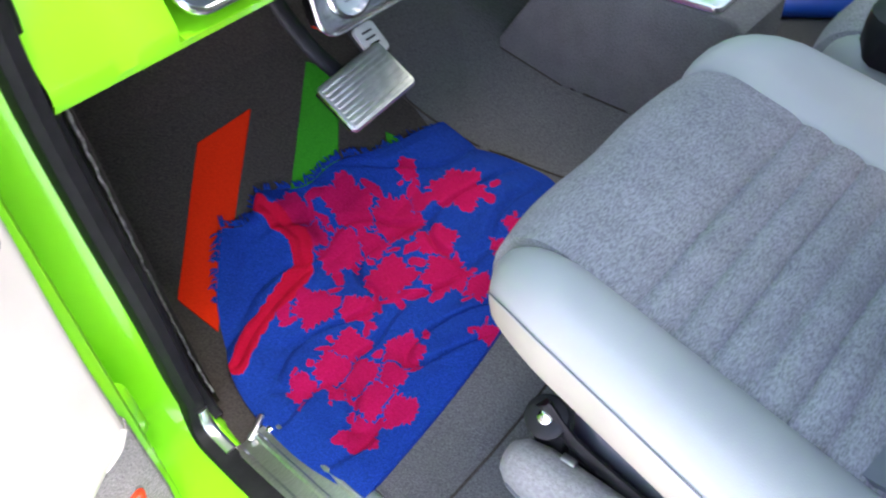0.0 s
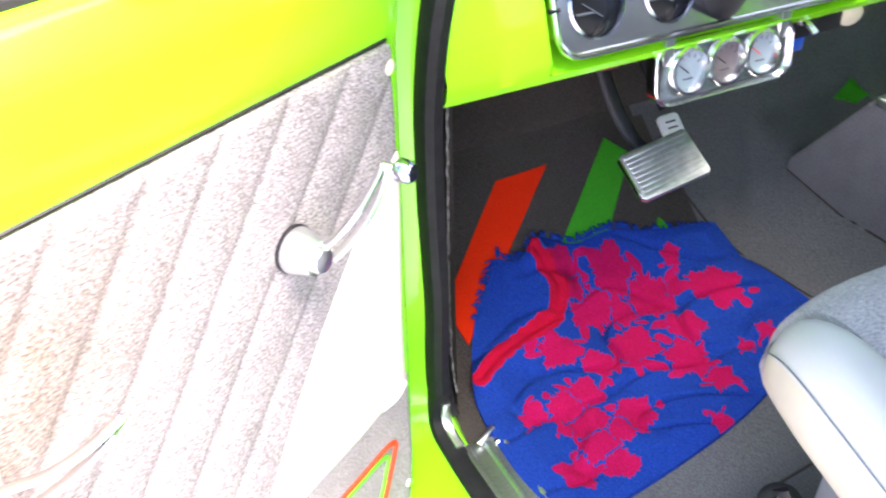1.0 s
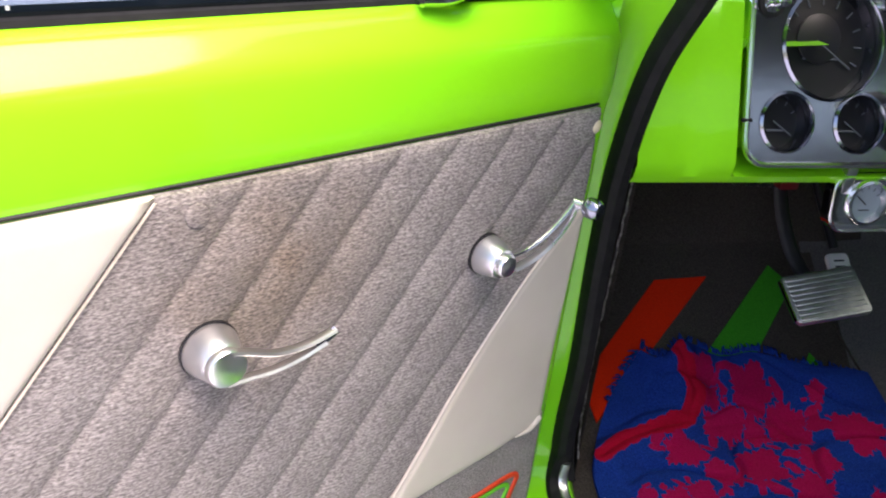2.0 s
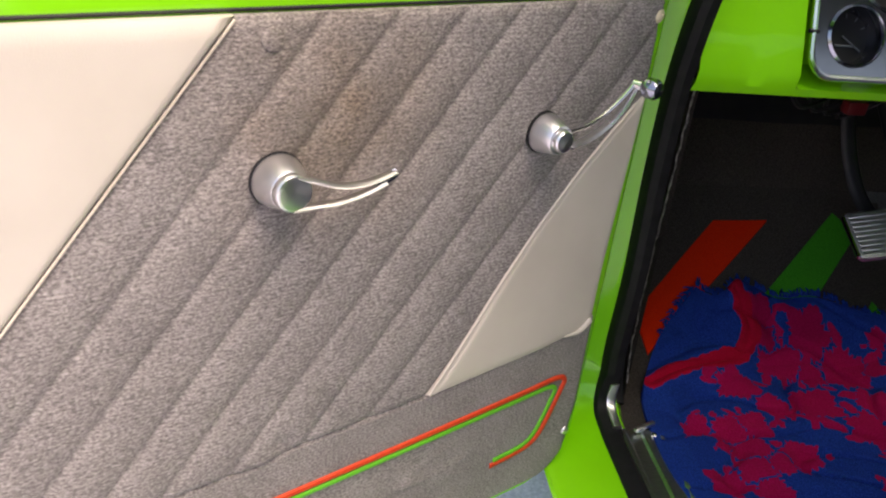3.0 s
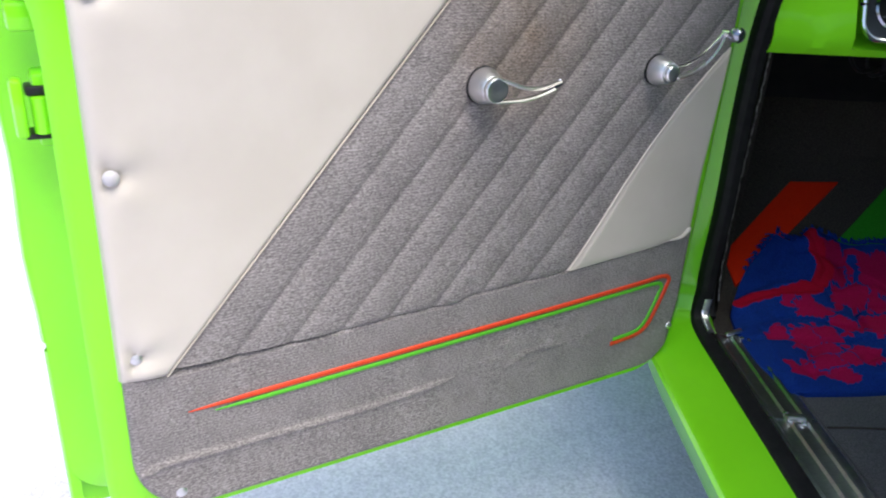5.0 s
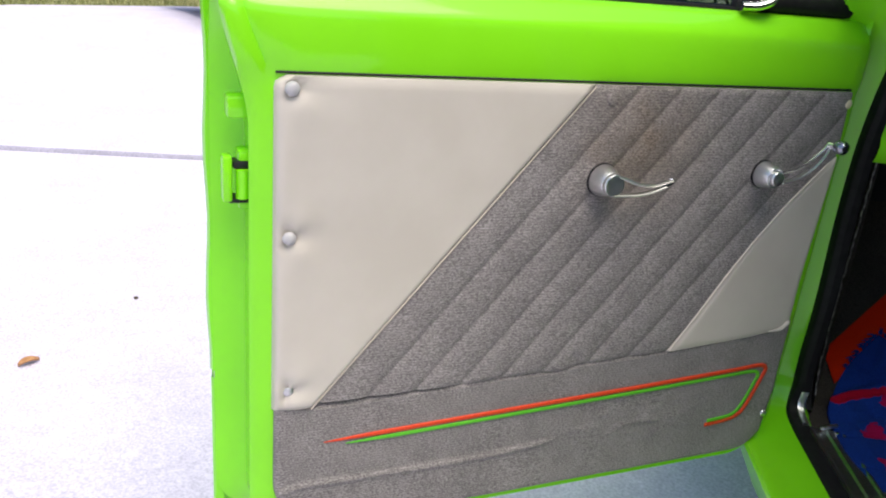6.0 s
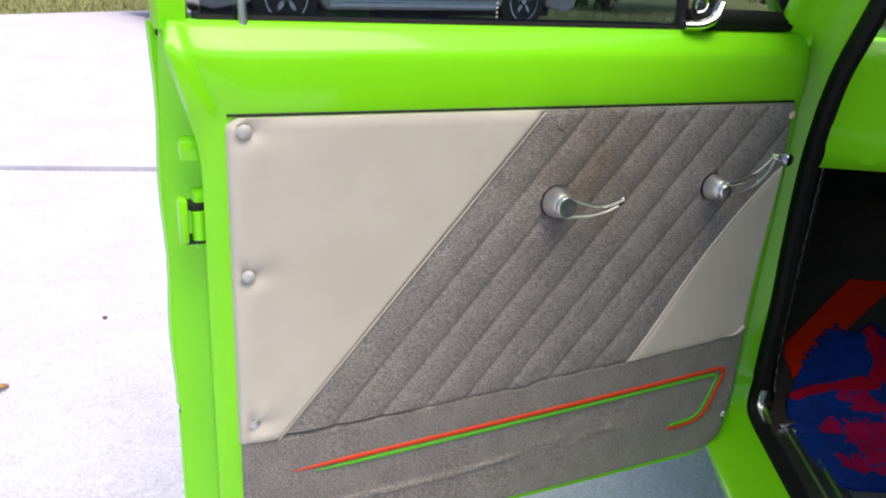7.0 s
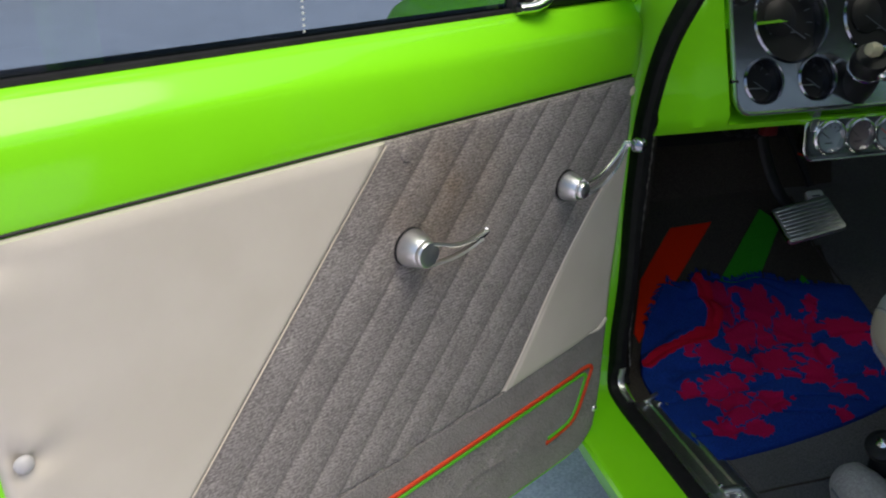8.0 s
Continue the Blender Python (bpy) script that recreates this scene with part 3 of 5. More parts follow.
part("near_pillar", loft([[(r, f + a, z) for r, a in ((0.03, 0.0), (0.075, 0.0), (0.085, 0.03), (0.06, 0.075), (0.01, 0.085), (-0.04, 0.07), (-0.045, 0.03))] for f, z in ((0.105, 1.13), (0.0, 1.27), (-0.14, 1.46), (-0.30, 1.66))], close_v=True, cap=True), PAINT, truck)

# ribbed chrome scuff plate on the sill, in two lengths, with its turned-up front end
scuff = thing("scuff_plate", (0.11, -0.45, SILL), "ribbed bright metal scuff plate screwed along the door sill", "scuff plate", CAR)
RIBS = [(0.060, 0.004), (0.062, 0.013), (0.066, 0.0165), (0.073, 0.0165), (0.077, 0.0135), (0.087, 0.0125), (0.095, 0.0135), (0.098, 0.017), (0.102, 0.017), (0.105, 0.0135), (0.114, 0.0125), (0.121, 0.0135), (0.124, 0.017), (0.128, 0.017), (0.131, 0.0135),
        (0.139, 0.0125), (0.147, 0.009), (0.151, -0.004)]
for f0, f1 in ((0.020, -0.232), (-0.235, -0.88)):
    plate_part = part("plate", loft([[(r, f, SILL + z) for r, z in RIBS] for f in (f0, f1)]), SCUFF, scuff, smooth=30)
    for f, r in ((f0 - 0.012 if f0 > 0 else f0 - 0.01, 0.116), (f1 + 0.012, 0.100)):
        part("screw", lathe([(0.0, 0.0055), (0.0025, 0.005), (0.004, 0.002), (0.004, 0)], (r, f, SILL + 0.0135), (0, 0, 1), 14), CHROME, plate_part)
part("joint_clip", box(0.092, 0.122, -0.243, -0.227, SILL + 0.014, SILL + 0.0215, 0.003), SATIN, scuff, "bright joint cover")
bar = box(-0.020, 0.020, -0.004, 0.004, 0.0, 0.007, 0.0025)
bar.transform(pose(0.105, 0.021, SILL + 0.0155, 0, 0, 27))
part("front_bar", bar, SATIN, scuff, "bright slanting end bar")
end_tab = opening_sweep([(0.062, 0.038), (0.062, 0.046), (0.066, 0.049), (0.073, 0.048), (0.077, 0.038)], lo=58, hi=71, flat=True)
part("end_tab", end_tab, SATIN, scuff, "bright curled end tab")

# ---- carpet ----
carpet = thing("floor_carpet", (0.6, -0.3, FLOOR), "dark grey cut-pile carpet over cab floor and toe board", "carpet", CAR)


def floor_height(r, f):
    base = toe_z(f)
    hump = 0.0
    t = (r - 0.765) / 0.165
    if t > 0:
        hump = 0.115 * (1 - math.cos(math.pi * min(1, t))) / 2
        if r > 1.20:
            hump *= max(0.0, 1 - (r - 1.20) / 0.15)
    wave = 0.004 * noise.noise(Vector((r * 6, f * 6, 0)))
    return max(base, FLOOR + hump + max(0, f - 0.1) * 0.25 * (hump > 0)) + wave


fs = steps(-1.04, 0.10, 26) + steps(0.12, 0.47, 18)
sheet = loft([[(r, f, floor_height(r, f)) for f in fs] for r in steps(0.146, 1.62, 74)])
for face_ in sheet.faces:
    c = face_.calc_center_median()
    # the toe board left of the tunnel seam is browner and darker
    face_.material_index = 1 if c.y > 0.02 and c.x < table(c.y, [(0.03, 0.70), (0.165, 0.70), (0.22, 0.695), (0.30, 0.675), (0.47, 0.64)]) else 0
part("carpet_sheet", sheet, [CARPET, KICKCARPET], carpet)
# dark sheet added to deepen the shade under the dash
part("firewall_shade_sheet", loft([[(r, 0.424 + 0.0052 * k, 0.706 + 0.0165 * k + 0.003 * noise.noise(Vector((r * 8, k * 0.4, 5)))) for k in range(8)] for r in steps(0.104, 0.78, 40)]), KICKCARPET, carpet, "dark sheet added for the shade above the toe board")
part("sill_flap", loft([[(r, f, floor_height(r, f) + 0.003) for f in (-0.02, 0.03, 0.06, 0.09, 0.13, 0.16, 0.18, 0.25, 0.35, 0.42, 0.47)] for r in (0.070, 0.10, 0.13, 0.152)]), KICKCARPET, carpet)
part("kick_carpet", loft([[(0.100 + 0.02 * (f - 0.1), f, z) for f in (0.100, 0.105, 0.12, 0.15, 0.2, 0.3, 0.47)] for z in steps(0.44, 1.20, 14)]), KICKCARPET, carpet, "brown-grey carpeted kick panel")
part("sill_binding", loft([[(r, f, z) for f in steps(-0.95, 0.11, 16)] for r, z in ((0.146, 0.460), (0.150, 0.469), (0.157, 0.466))]), CARPET, carpet)
edge = [(0.096 + 0.003 * noise.noise(Vector((z * 60, 1, 0))), table(z, [(0.5, 0.092), (0.56, 0.108), (0.7, 0.112), (0.96, 0.104), (1.0, 0.098)]), z) for z in steps(0.505, 0.985, 70)]
part("fuzzy_edge", tube(edge, 0.0022, 6, taper=[0.75 + 0.5 * noise.noise(Vector((k * 0.7, 2, 0))) for k in range(71)]), material("grey_fluff", (0.06, 0.056, 0.052), 1.0, second=(0.24, 0.225, 0.21), scale=120, bump=1.0, bump_scale=300), carpet, "frayed pale carpet edge")
# seam lines: a shallow welt along the foot of the tunnel and across the toe board
part("floor_seam", tube([(r, f, FLOOR + 0.001 + 0.004 * noise.noise(Vector((r * 6, f * 6, 0)))) for r, f in ((0.155, -0.244), (0.20, -0.242), (0.276, -0.240), (0.35, -0.236), (0.42, -0.230), (0.50, -0.226))], 0.0019, 6), KICKCARPET, carpet)
part("console_welt", tube([(0.886, f, floor_height(0.886, f) + 0.001) for f in steps(-0.20, 0.235, 16)], 0.0024, 6), KICKCARPET, carpet)
part("tunnel_welt", tube(smooth_path([(r, f, floor_height(r, f) + 0.001) for r, f in ((0.655, 0.36), (0.678, 0.29), (0.700, 0.24), (0.735, 0.19), (0.757, 0.165), (0.765, 0.12), (0.773, 0.03), (0.79, -0.10))], 6), 0.0022, 6), KICKCARPET, carpet)


def on_toe(pts, lift=0.004, cells=8):
    """A flat patch of carpet laid on floor and toe board: four corners as (r, f)."""
    a, b, c, d = [Vector((*p, 0)) for p in pts]
    rows = []
    for i in range(cells + 1):
        s = i / cells
        p, q = a.lerp(d, s), b.lerp(c, s)
        row = []
        for j in range(5):
            v = p.lerp(q, j / 4)
            row.append((v.x, v.y, floor_height(v.x, v.y) + lift))
        rows.append(row)
    bm = loft(rows)
    ex = bmesh.ops.extrude_face_region(bm, geom=bm.faces[:])
    bmesh.ops.translate(bm, verts=[g for g in ex["geom"] if isinstance(g, bmesh.types.BMVert)], vec=(0, 0, -0.006))
    return bm


part("orange_stripe", on_toe([(0.152, 0.243), (0.168, 0.190), (0.428, 0.377), (0.322, 0.373)]), ORANGE, carpet, "bright orange carpet inlay stripe")
part("green_stripe", on_toe([(0.385, 0.262), (0.460, 0.235), (0.602, 0.360), (0.562, 0.390)]), GREENCARPET, carpet, "bright green carpet inlay stripe")
part("green_stripe", on_toe([(0.560, 0.215), (0.640, 0.200), (0.632, 0.232), (0.604, 0.263)]), GREENCARPET, carpet, "bright green carpet inlay stripe")

# ---- tunnel console with shifter ----
console = thing("centre_console", (0.954, -0.02, 0.55), "grey carpeted centre console with a bright metal shifter plate", "console", CAR)
side = [(0.232, 0.612), (0.112, 0.773), (-0.190, 0.773), (-0.205, 0.76), (-0.205, 0.55), (0.232, 0.55)]
MID = 0.954
part("box", plate(side, [], 0.126, Matrix(((0, 0, 1, MID), (1, 0, 0, 0), (0, 1, 0, 0), (0, 0, 0, 1))), bevel=0.006), LITCARPET, console)
top = Matrix.Translation((MID, -0.028, 0.785))
bezel = part("shifter_plate", plate(round_rect(-0.066, 0.066, -0.140, 0.136, 0.012), [round_rect(-0.050, 0.050, -0.120, 0.116, 0.01)], 0.006, top, bevel=0.002), SATIN, console, "bright metal shifter surround")
# black slab stands in for the dark depth of the slot
part("slot_dark", box(MID - 0.052, MID + 0.052, -0.150, 0.090, 0.70, 0.7815), RUBBER, bezel, "black slab for the dark depth of the slot")
for k, (rad, z) in enumerate(((0.044, 0.784), (0.034, 0.792), (0.025, 0.800))):
    fold = [(MID + 0.004 + rad * math.cos(2 * math.pi * a / 24), -0.088 + rad * math.sin(2 * math.pi * a / 24), z) for a in range(25)]
    part("boot_fold", tube(fold, 0.0055, 8, axis=(0, 0, 1)), BLACK, bezel, "pleated black shifter boot")
part("shift_lever", tube(smooth_path([(MID + 0.004, -0.080, 0.775), (MID + 0.006, -0.052, 0.88), (MID + 0.008, -0.030, 0.985)], 6), 0.0085, 12), CHROME, console, "chrome shift lever")
part("shift_knob", lathe([(-0.022, 0.006), (-0.018, 0.016), (0.0, 0.023), (0.016, 0.018), (0.024, 0.004)], (MID + 0.008, -0.028, 1.005), (0, 0.1, 1), 20), BLACK, console)
part("shift_stop", tube([(MID - 0.048, 0.070, 0.789), (MID + 0.010, 0.040, 0.805)], 0.008, 8), CHROME, console)
for r, f in ((MID - 0.058, -0.160), (MID + 0.058, -0.160), (MID - 0.058, 0.100)):
    part("screw", lathe([(0.0, 0.006), (0.003, 0.005), (0.004, 0)], (r, f, 0.788), (0, 0, 1), 12), SATIN, bezel)

# ---- dashboard and instrument cluster ----
DASH_TILT = 0.37


def dash_f(z):
    return 0.078 + DASH_TILT * (z - 1.005)


dash = thing("dashboard", (0.8, 0.12, 0.97), "lime green painted metal dashboard with a brushed instrument cluster", "dashboard", CAR)


def dash_row(r, depth):
    """Side profile of the dash at r: rolled lower lip, face, crown; depth sinks the face behind the cluster."""
    rows = [(0.135, 0.985), (0.10, 0.972), (0.080, 0.974), (0.070, 0.986)]
    rows += [(dash_f(z) - 0.012 + depth, z) for z in (1.005, 1.05, 1.10, 1.15, 1.19)]
    rows += [(dash_f(1.21) + 0.01, 1.205), (0.22, 1.212), (0.40, 1.205), (0.47, 1.19), (0.475, 1.11)]
    return [(r, f, z) for f, z in rows]


part("dash_panel", loft([dash_row(r, 0.006 * math.exp(-((r - 0.155) / 0.03) ** 2) + 0.06 * (1 if 0.215 < r < 0.74 else 0)) for r in steps(0.078, 0.20, 12) + [0.206, 0.212, 0.218, 0.222, 0.24, 0.45, 0.72, 0.738, 0.744, 0.75] + steps(0.80, 1.62, 8)]), PAINT, dash)
face = Matrix.Translation((0, dash_f(1.005) - 0.004, 1.005)) @ Matrix(((1, 0, 0, 0), (0, math.sin(math.atan(DASH_TILT)), -math.cos(math.atan(DASH_TILT)), 0), (0, math.cos(math.atan(DASH_TILT)), math.sin(math.atan(DASH_TILT)), 0), (0, 0, 0, 1)))
NEAR, FAR = 0.228, 0.735
GAUGES = [(0.285, 0.050, 0.037), (0.392, 0.050, 0.037), (0.345, 0.152, 0.072), (0.525, 0.152, 0.072), (0.655, 0.150, 0.037), (0.655, 0.060, 0.037)]
cluster = part("cluster_plate", plate(round_rect(NEAR, FAR, 0.0, 0.226, 0.028), [ring(x, y, r) for x, y, r in GAUGES], 0.004, face), DASHSTEEL, dash, "brushed metal instrument plate")
trim_line = [face @ Vector((x, y, 0.004)) for x, y in round_rect(NEAR - 0.003, FAR + 0.003, -0.004, 0.229, 0.030, 6)]
rim_bm = tube(trim_line + [trim_line[0]], 0.0045, 8, axis=(0, -1, 0.3))
part("cluster_rim", rim_bm, CHROME, dash, "bright cluster rim")
part("rim_joint", tube([face @ Vector((NEAR - 0.010, 0.052, 0.006)), face @ Vector((NEAR + 0.003, 0.052, 0.006))], 0.003, 6), BLACK, dash)
for gx, gy, gr in GAUGES:
    cup = bmesh.new()
    rows = [[face @ Vector((gx + r * math.cos(2 * math.pi * k / 36), gy + r * math.sin(2 * math.pi * k / 36), d)) for k in range(36)] for d, r in ((0.003, gr + 0.003), (0.006, gr), (0.003, gr - 0.002), (-0.026, gr - 0.004))]
    gauge = part("gauge", loft(rows, close_v=True, bm=cup), DARKCHROME, dash, "deep chrome-lined round gauge")
    disc = bmesh.new()
    disc.faces.new([disc.verts.new(face @ Vector((x, y, -0.024))) for x, y in ring(gx, gy, gr - 0.003, 36)])
    part("dial", disc, DIAL, gauge)
    a0, a1 = (205, -25) if gr > 0.05 else (150, 30)
    for k in range(11 if gr > 0.05 else 5):
        a = radians(lerp(a0, a1, k / (10 if gr > 0.05 else 4)))
        c, s = math.cos(a), math.sin(a)
        tick = tube([face @ Vector((gx + c * gr * 0.70, gy + s * gr * 0.70, -0.0225)), face @ Vector((gx + c * gr * 0.85, gy + s * gr * 0.85, -0.0225))], 0.0011 if gr > 0.05 else 0.0008, 5)
        part("tick", tick, DIALMARK, gauge)
    part("legend_bar", tube([face @ Vector((gx - gr * 0.35, gy - gr * 0.25, -0.0225)), face @ Vector((gx + gr * 0.35, gy - gr * 0.25, -0.0225))], 0.0016, 5), DIALMARK, gauge)
    part("needle", tube([face @ Vector((gx - 0.1 * gr, gy + 0.08 * gr, -0.021)), face @ Vector((gx + 0.62 * gr, gy - 0.42 * gr, -0.021))], 0.0011, 5), DIALMARK, gauge)
    if gr > 0.05:
        part("centre_disc", lathe([(0, gr * 0.45), (0.002, gr * 0.45), (0.003, gr * 0.43)], face @ Vector((gx - 0.05 * gr, gy + 0.1 * gr, -0.0235)), face.to_3x3() @ Vector((0, 0, 1)), 28), DIAL, gauge, "dark blue-black inner dial")
for kx, ky in ((0.252, 0.196), (0.436, 0.205)):
    c = face @ Vector((kx, ky, 0))
    ax = face.to_3x3() @ Vector((0, 0, 1))
    knob = part("switch_knob", lathe([(0.0, 0.013), (0.006, 0.012), (0.008, 0.006), (0.018, 0.006), (0.020, 0.010), (0.030, 0.009), (0.033, 0.004)], c, ax, 20), CHROME, dash, "bright pull knob in a black collar")
    part("collar", lathe([(0.0025, 0.019), (0.005, 0.018), (0.005, 0.012)], c, ax, 20), BLACK, knob)

# steering column with signal lever, below and before the cluster
column = thing("steering_column", (0.55, 0.05, 0.98), "black steering column with a chrome signal lever", "steering column", CAR)
part("column_tube", tube(smooth_path([(0.475, 0.20, 0.985), (0.480, 0.13, 1.000), (0.474, 0.088, 1.028), (0.460, 0.058, 1.068)], 5), 0.028, 18), BLACK, column)
part("shroud", tube([(0.460, 0.058, 1.068), (0.456, 0.050, 1.079), (0.451, 0.040, 1.092), (0.449, 0.036, 1.097)], 0.031, 20, taper=[0.92, 1.0, 1.0, 0.86]), BLACK, column)
part("collar_ring", lathe([(0, 0.027), (0.002, 0.0315), (0.006, 0.0315), (0.008, 0.028)], (0.460, 0.058, 1.068), (-0.264, -0.528, 0.80), 28), CHROME, column, "chrome collar ring")
part("signal_lever", tube(smooth_path([(0.455, 0.045, 1.062), (0.500, 0.035, 1.095), (0.49, 0.03, 1.106), (0.45, 0.028, 1.110)], 5), 0.006, 8), CHROME, column, "chrome signal lever")
part("lever_knob", lathe([(-0.012, 0.004), (-0.010, 0.010), (0.0, 0.013), (0.010, 0.010), (0.013, 0.003)], (0.436, 0.025, 1.110), (-1, 0, 0.15), 16), CREAM, column, "cream lever knob")
part("lock_barrel", lathe([(0, 0.011), (0.014, 0.011), (0.017, 0.008), (0.021, 0.007)], (0.462, 0.032, 1.074), (0.1, -0.85, -0.5), 18), CHROME, column)
part("lower_shaft", tube(smooth_path([(0.475, 0.19, 0.985), (0.48, 0.32, 0.945), (0.49, 0.465, 0.90)], 6), 0.022, 12), BLACK, column)

# hanging three-gauge panel
pod = thing("gauge_pod", (0.49, 0.06, 0.91), "chrome three-gauge panel hung under the dashboard", "gauge panel", CAR)
pf = Matrix.Translation((0.376, 0.068, 0.908)) @ Matrix(((1, 0, 0, 0), (0.0, 0.16, -0.987, 0), (0, 0.987, 0.16, 0), (0, 0, 0, 1)))
PODG = [(0.052, 0.040, 0.029, DIALWHITE), (0.114, 0.040, 0.029, DIALGLARE), (0.176, 0.040, 0.029, DIALWHITE)]
part("pod_plate", plate(round_rect(0.0, 0.228, 0.0, 0.080, 0.024), [ring(x, y, r) for x, y, r, _ in PODG], 0.004, pf, bevel=0.002), CHROME, pod)
prim = [pf @ Vector((x, y, 0.001)) for x, y in round_rect(0.0, 0.228, 0.0, 0.080, 0.024, 6)]
part("pod_rim", loft([[p + pf.to_3x3() @ Vector((0, 0, d)) for p in prim + [prim[0]]] for d in (-0.018, 0.006, 0.008, 0.004)]), CHROME, pod)
for gx, gy, gr, dm in PODG:
    rows = [[pf @ Vector((gx + r * math.cos(2 * math.pi * k / 30), gy + r * math.sin(2 * math.pi * k / 30), d)) for k in range(30)] for d, r in ((0.002, gr + 0.004), (0.009, gr + 0.002), (0.010, gr - 0.002), (0.0, gr - 0.005))]
    g = part("gauge", loft(rows, close_v=True), CHROME, pod, "small chrome-rimmed gauge")
    disc = bmesh.new()
    disc.faces.new([disc.verts.new(pf @ Vector((x, y, 0.001))) for x, y in ring(gx, gy, gr - 0.003, 30)])
    part("dial", disc, dm, g)
    ink = MARK if dm is DIAL else DIAL
    for k in range(5):
        a = radians(150 - 30 * k)
        part("tick", tube([pf @ Vector((gx + gr * 0.6 * math.cos(a), gy + gr * 0.6 * math.sin(a), 0.0022)), pf @ Vector((gx + gr * 0.78 * math.cos(a), gy + gr * 0.78 * math.sin(a), 0.0022))], 0.0006, 5), ink, g)
    part("legend_bar", tube([pf @ Vector((gx - 0.008, gy - 0.011, 0.002)), pf @ Vector((gx + 0.008, gy - 0.011, 0.002))], 0.0008, 5), ink, g)
    part("needle", tube([pf @ Vector((gx, gy - 0.003, 0.003)), pf @ Vector((gx - 0.014, gy + 0.008, 0.003))], 0.0008, 5), RED if gx > 0.15 else ink, g)
for r in (0.392, 0.588):
    part("bracket", box(r - 0.008, r + 0.008, 0.072, 0.088, 0.96, 1.0, 0.002), SATIN, pod)

# small switch box beside the gauge panel
switches = thing("switch_box", (0.67, 0.15, 0.938), "black switch box with a chrome toggle under the dashboard", "switch box", CAR)
part("case", box(0.605, 0.735, 0.095, 0.22, 0.938, 0.986, 0.006), BLACK, switches)
part("toggle", tube(smooth_path([(0.645, 0.096, 0.968), (0.645, 0.083, 0.966), (0.650, 0.072, 0.955)], 5), 0.0045, 8, taper=[0.8 + 0.05 * k for k in range(11)]), CHROME, switches, "small chrome toggle")
part("toggle_collar", lathe([(0, 0.009), (0.003, 0.008), (0.004, 0.005)], (0.645, 0.095, 0.968), (0, -1, 0), 16), CHROME, switches)
part("wire_tag", box(0.644, 0.670, 0.100, 0.112, 0.918, 0.940, 0.003), BLUE, switches, "blue plastic wire tag")
part("pull_knob", lathe([(0.0, 0.006), (0.010, 0.006), (0.012, 0.017), (0.022, 0.018), (0.026, 0.012), (0.027, 0)], (0.752, 0.112, 0.962), (-0.45, -0.88, -0.1), 24), CREAM, switches, "cream pull knob")
part("knob_stem", tube([(0.752, 0.112, 0.962), (0.758, 0.14, 0.975)], 0.005, 8), CHROME, switches)

# wiring and a red connector in the dark under the dash
loom = thing("wiring_loom", (0.33, 0.2, 0.93), "dark wires with a small red connector under the dashboard", "wires", CAR)
for k in range(4):
    part("wire", tube(smooth_path([(0.25 + 0.04 * k, 0.16, 0.985), (0.29 + 0.035 * k, 0.17 + 0.02 * k, 0.935 - 0.01 * k), (0.36 + 0.03 * k, 0.20, 0.95), (0.40 + 0.03 * k, 0.24, 0.985)], 6), 0.0035, 6), BLACK, loom)
part("connector", box(0.355, 0.385, 0.155, 0.175, 0.930, 0.950, 0.003), material("red_plastic", (0.09, 0.006, 0.009), 0.4, scale=40), loom, "dark red connector")

# ---- pedals ----


def pad_mesh(c, w, h, width, height, thick, ribs):
    c, w, h = Vector(c), Vector(w).normalized(), Vector(h)
    h = (h - w * h.dot(w)).normalized()
    n = w.cross(h)
    m = Matrix((w, h, n)).transposed().to_4x4()
    m.translation = c
    base = plate(round_rect(-width / 2, width / 2, -height / 2, height / 2, 0.006, 3), [], thick, m, bevel=0.002)
    bars = []
    for k in range(ribs):
        y = lerp(-height * 0.43, height * 0.43, k / max(1, ribs - 1))
        bars.append(box(-width * 0.47, width * 0.47, y - 0.0036, y + 0.0036, thick / 2, thick / 2 + 0.0038, 0.0009, 1))
        bars[-1].transform(m)
    return base, bars, m


brake = thing("brake_pedal", (0.50, 0.2, 0.72), "ribbed bright metal brake pedal on a black arm", "pedal", CAR)
base, bars, pm = pad_mesh((0.500, 0.162, 0.744), (0.112, -0.012, 0.026), (-0.010, 0.065, 0.036), 0.116, 0.080, 0.008, 9)
pedal_pad = part("pad", base, PEDALMETAL, brake, "ribbed bright pedal pad")
for b in bars:
    part("rib", b, PEDALMETAL, pedal_pad)
part("edge_trim", tube([pm @ Vector((-0.059, -0.036, 0.001)), pm @ Vector((-0.059, 0.036, 0.001))], 0.005, 8), CHROME, pedal_pad, "bright pad edge")
part("arm", tube(smooth_path([(0.50, 0.175, 0.735), (0.485, 0.25, 0.78), (0.46, 0.29, 0.88), (0.44, 0.27, 1.0)], 6), 0.013, 10, flat=0.5), BLACK, brake)
accel = thing("accelerator_pedal", (0.61, 0.30, 0.70), "small slotted bright metal accelerator pedal", "pedal", CAR)
base, bars, pm = pad_mesh((0.610, 0.270, 0.731), (1, -0.05, 0.05), (-0.05, 0.75, 0.66), 0.037, 0.050, 0.006, 1)
accel_pad = part("pad", base, MARK, accel, "pale slotted pedal pad")
bars[0].free()
for k in range(3):
    s = box(-0.010, 0.010, 0.011 - 0.011 * k, 0.0142 - 0.011 * k, 0.003, 0.0058, 0.0005, 1)
    s.transform(pm)
    part("slot", s, BLACK, accel_pad)
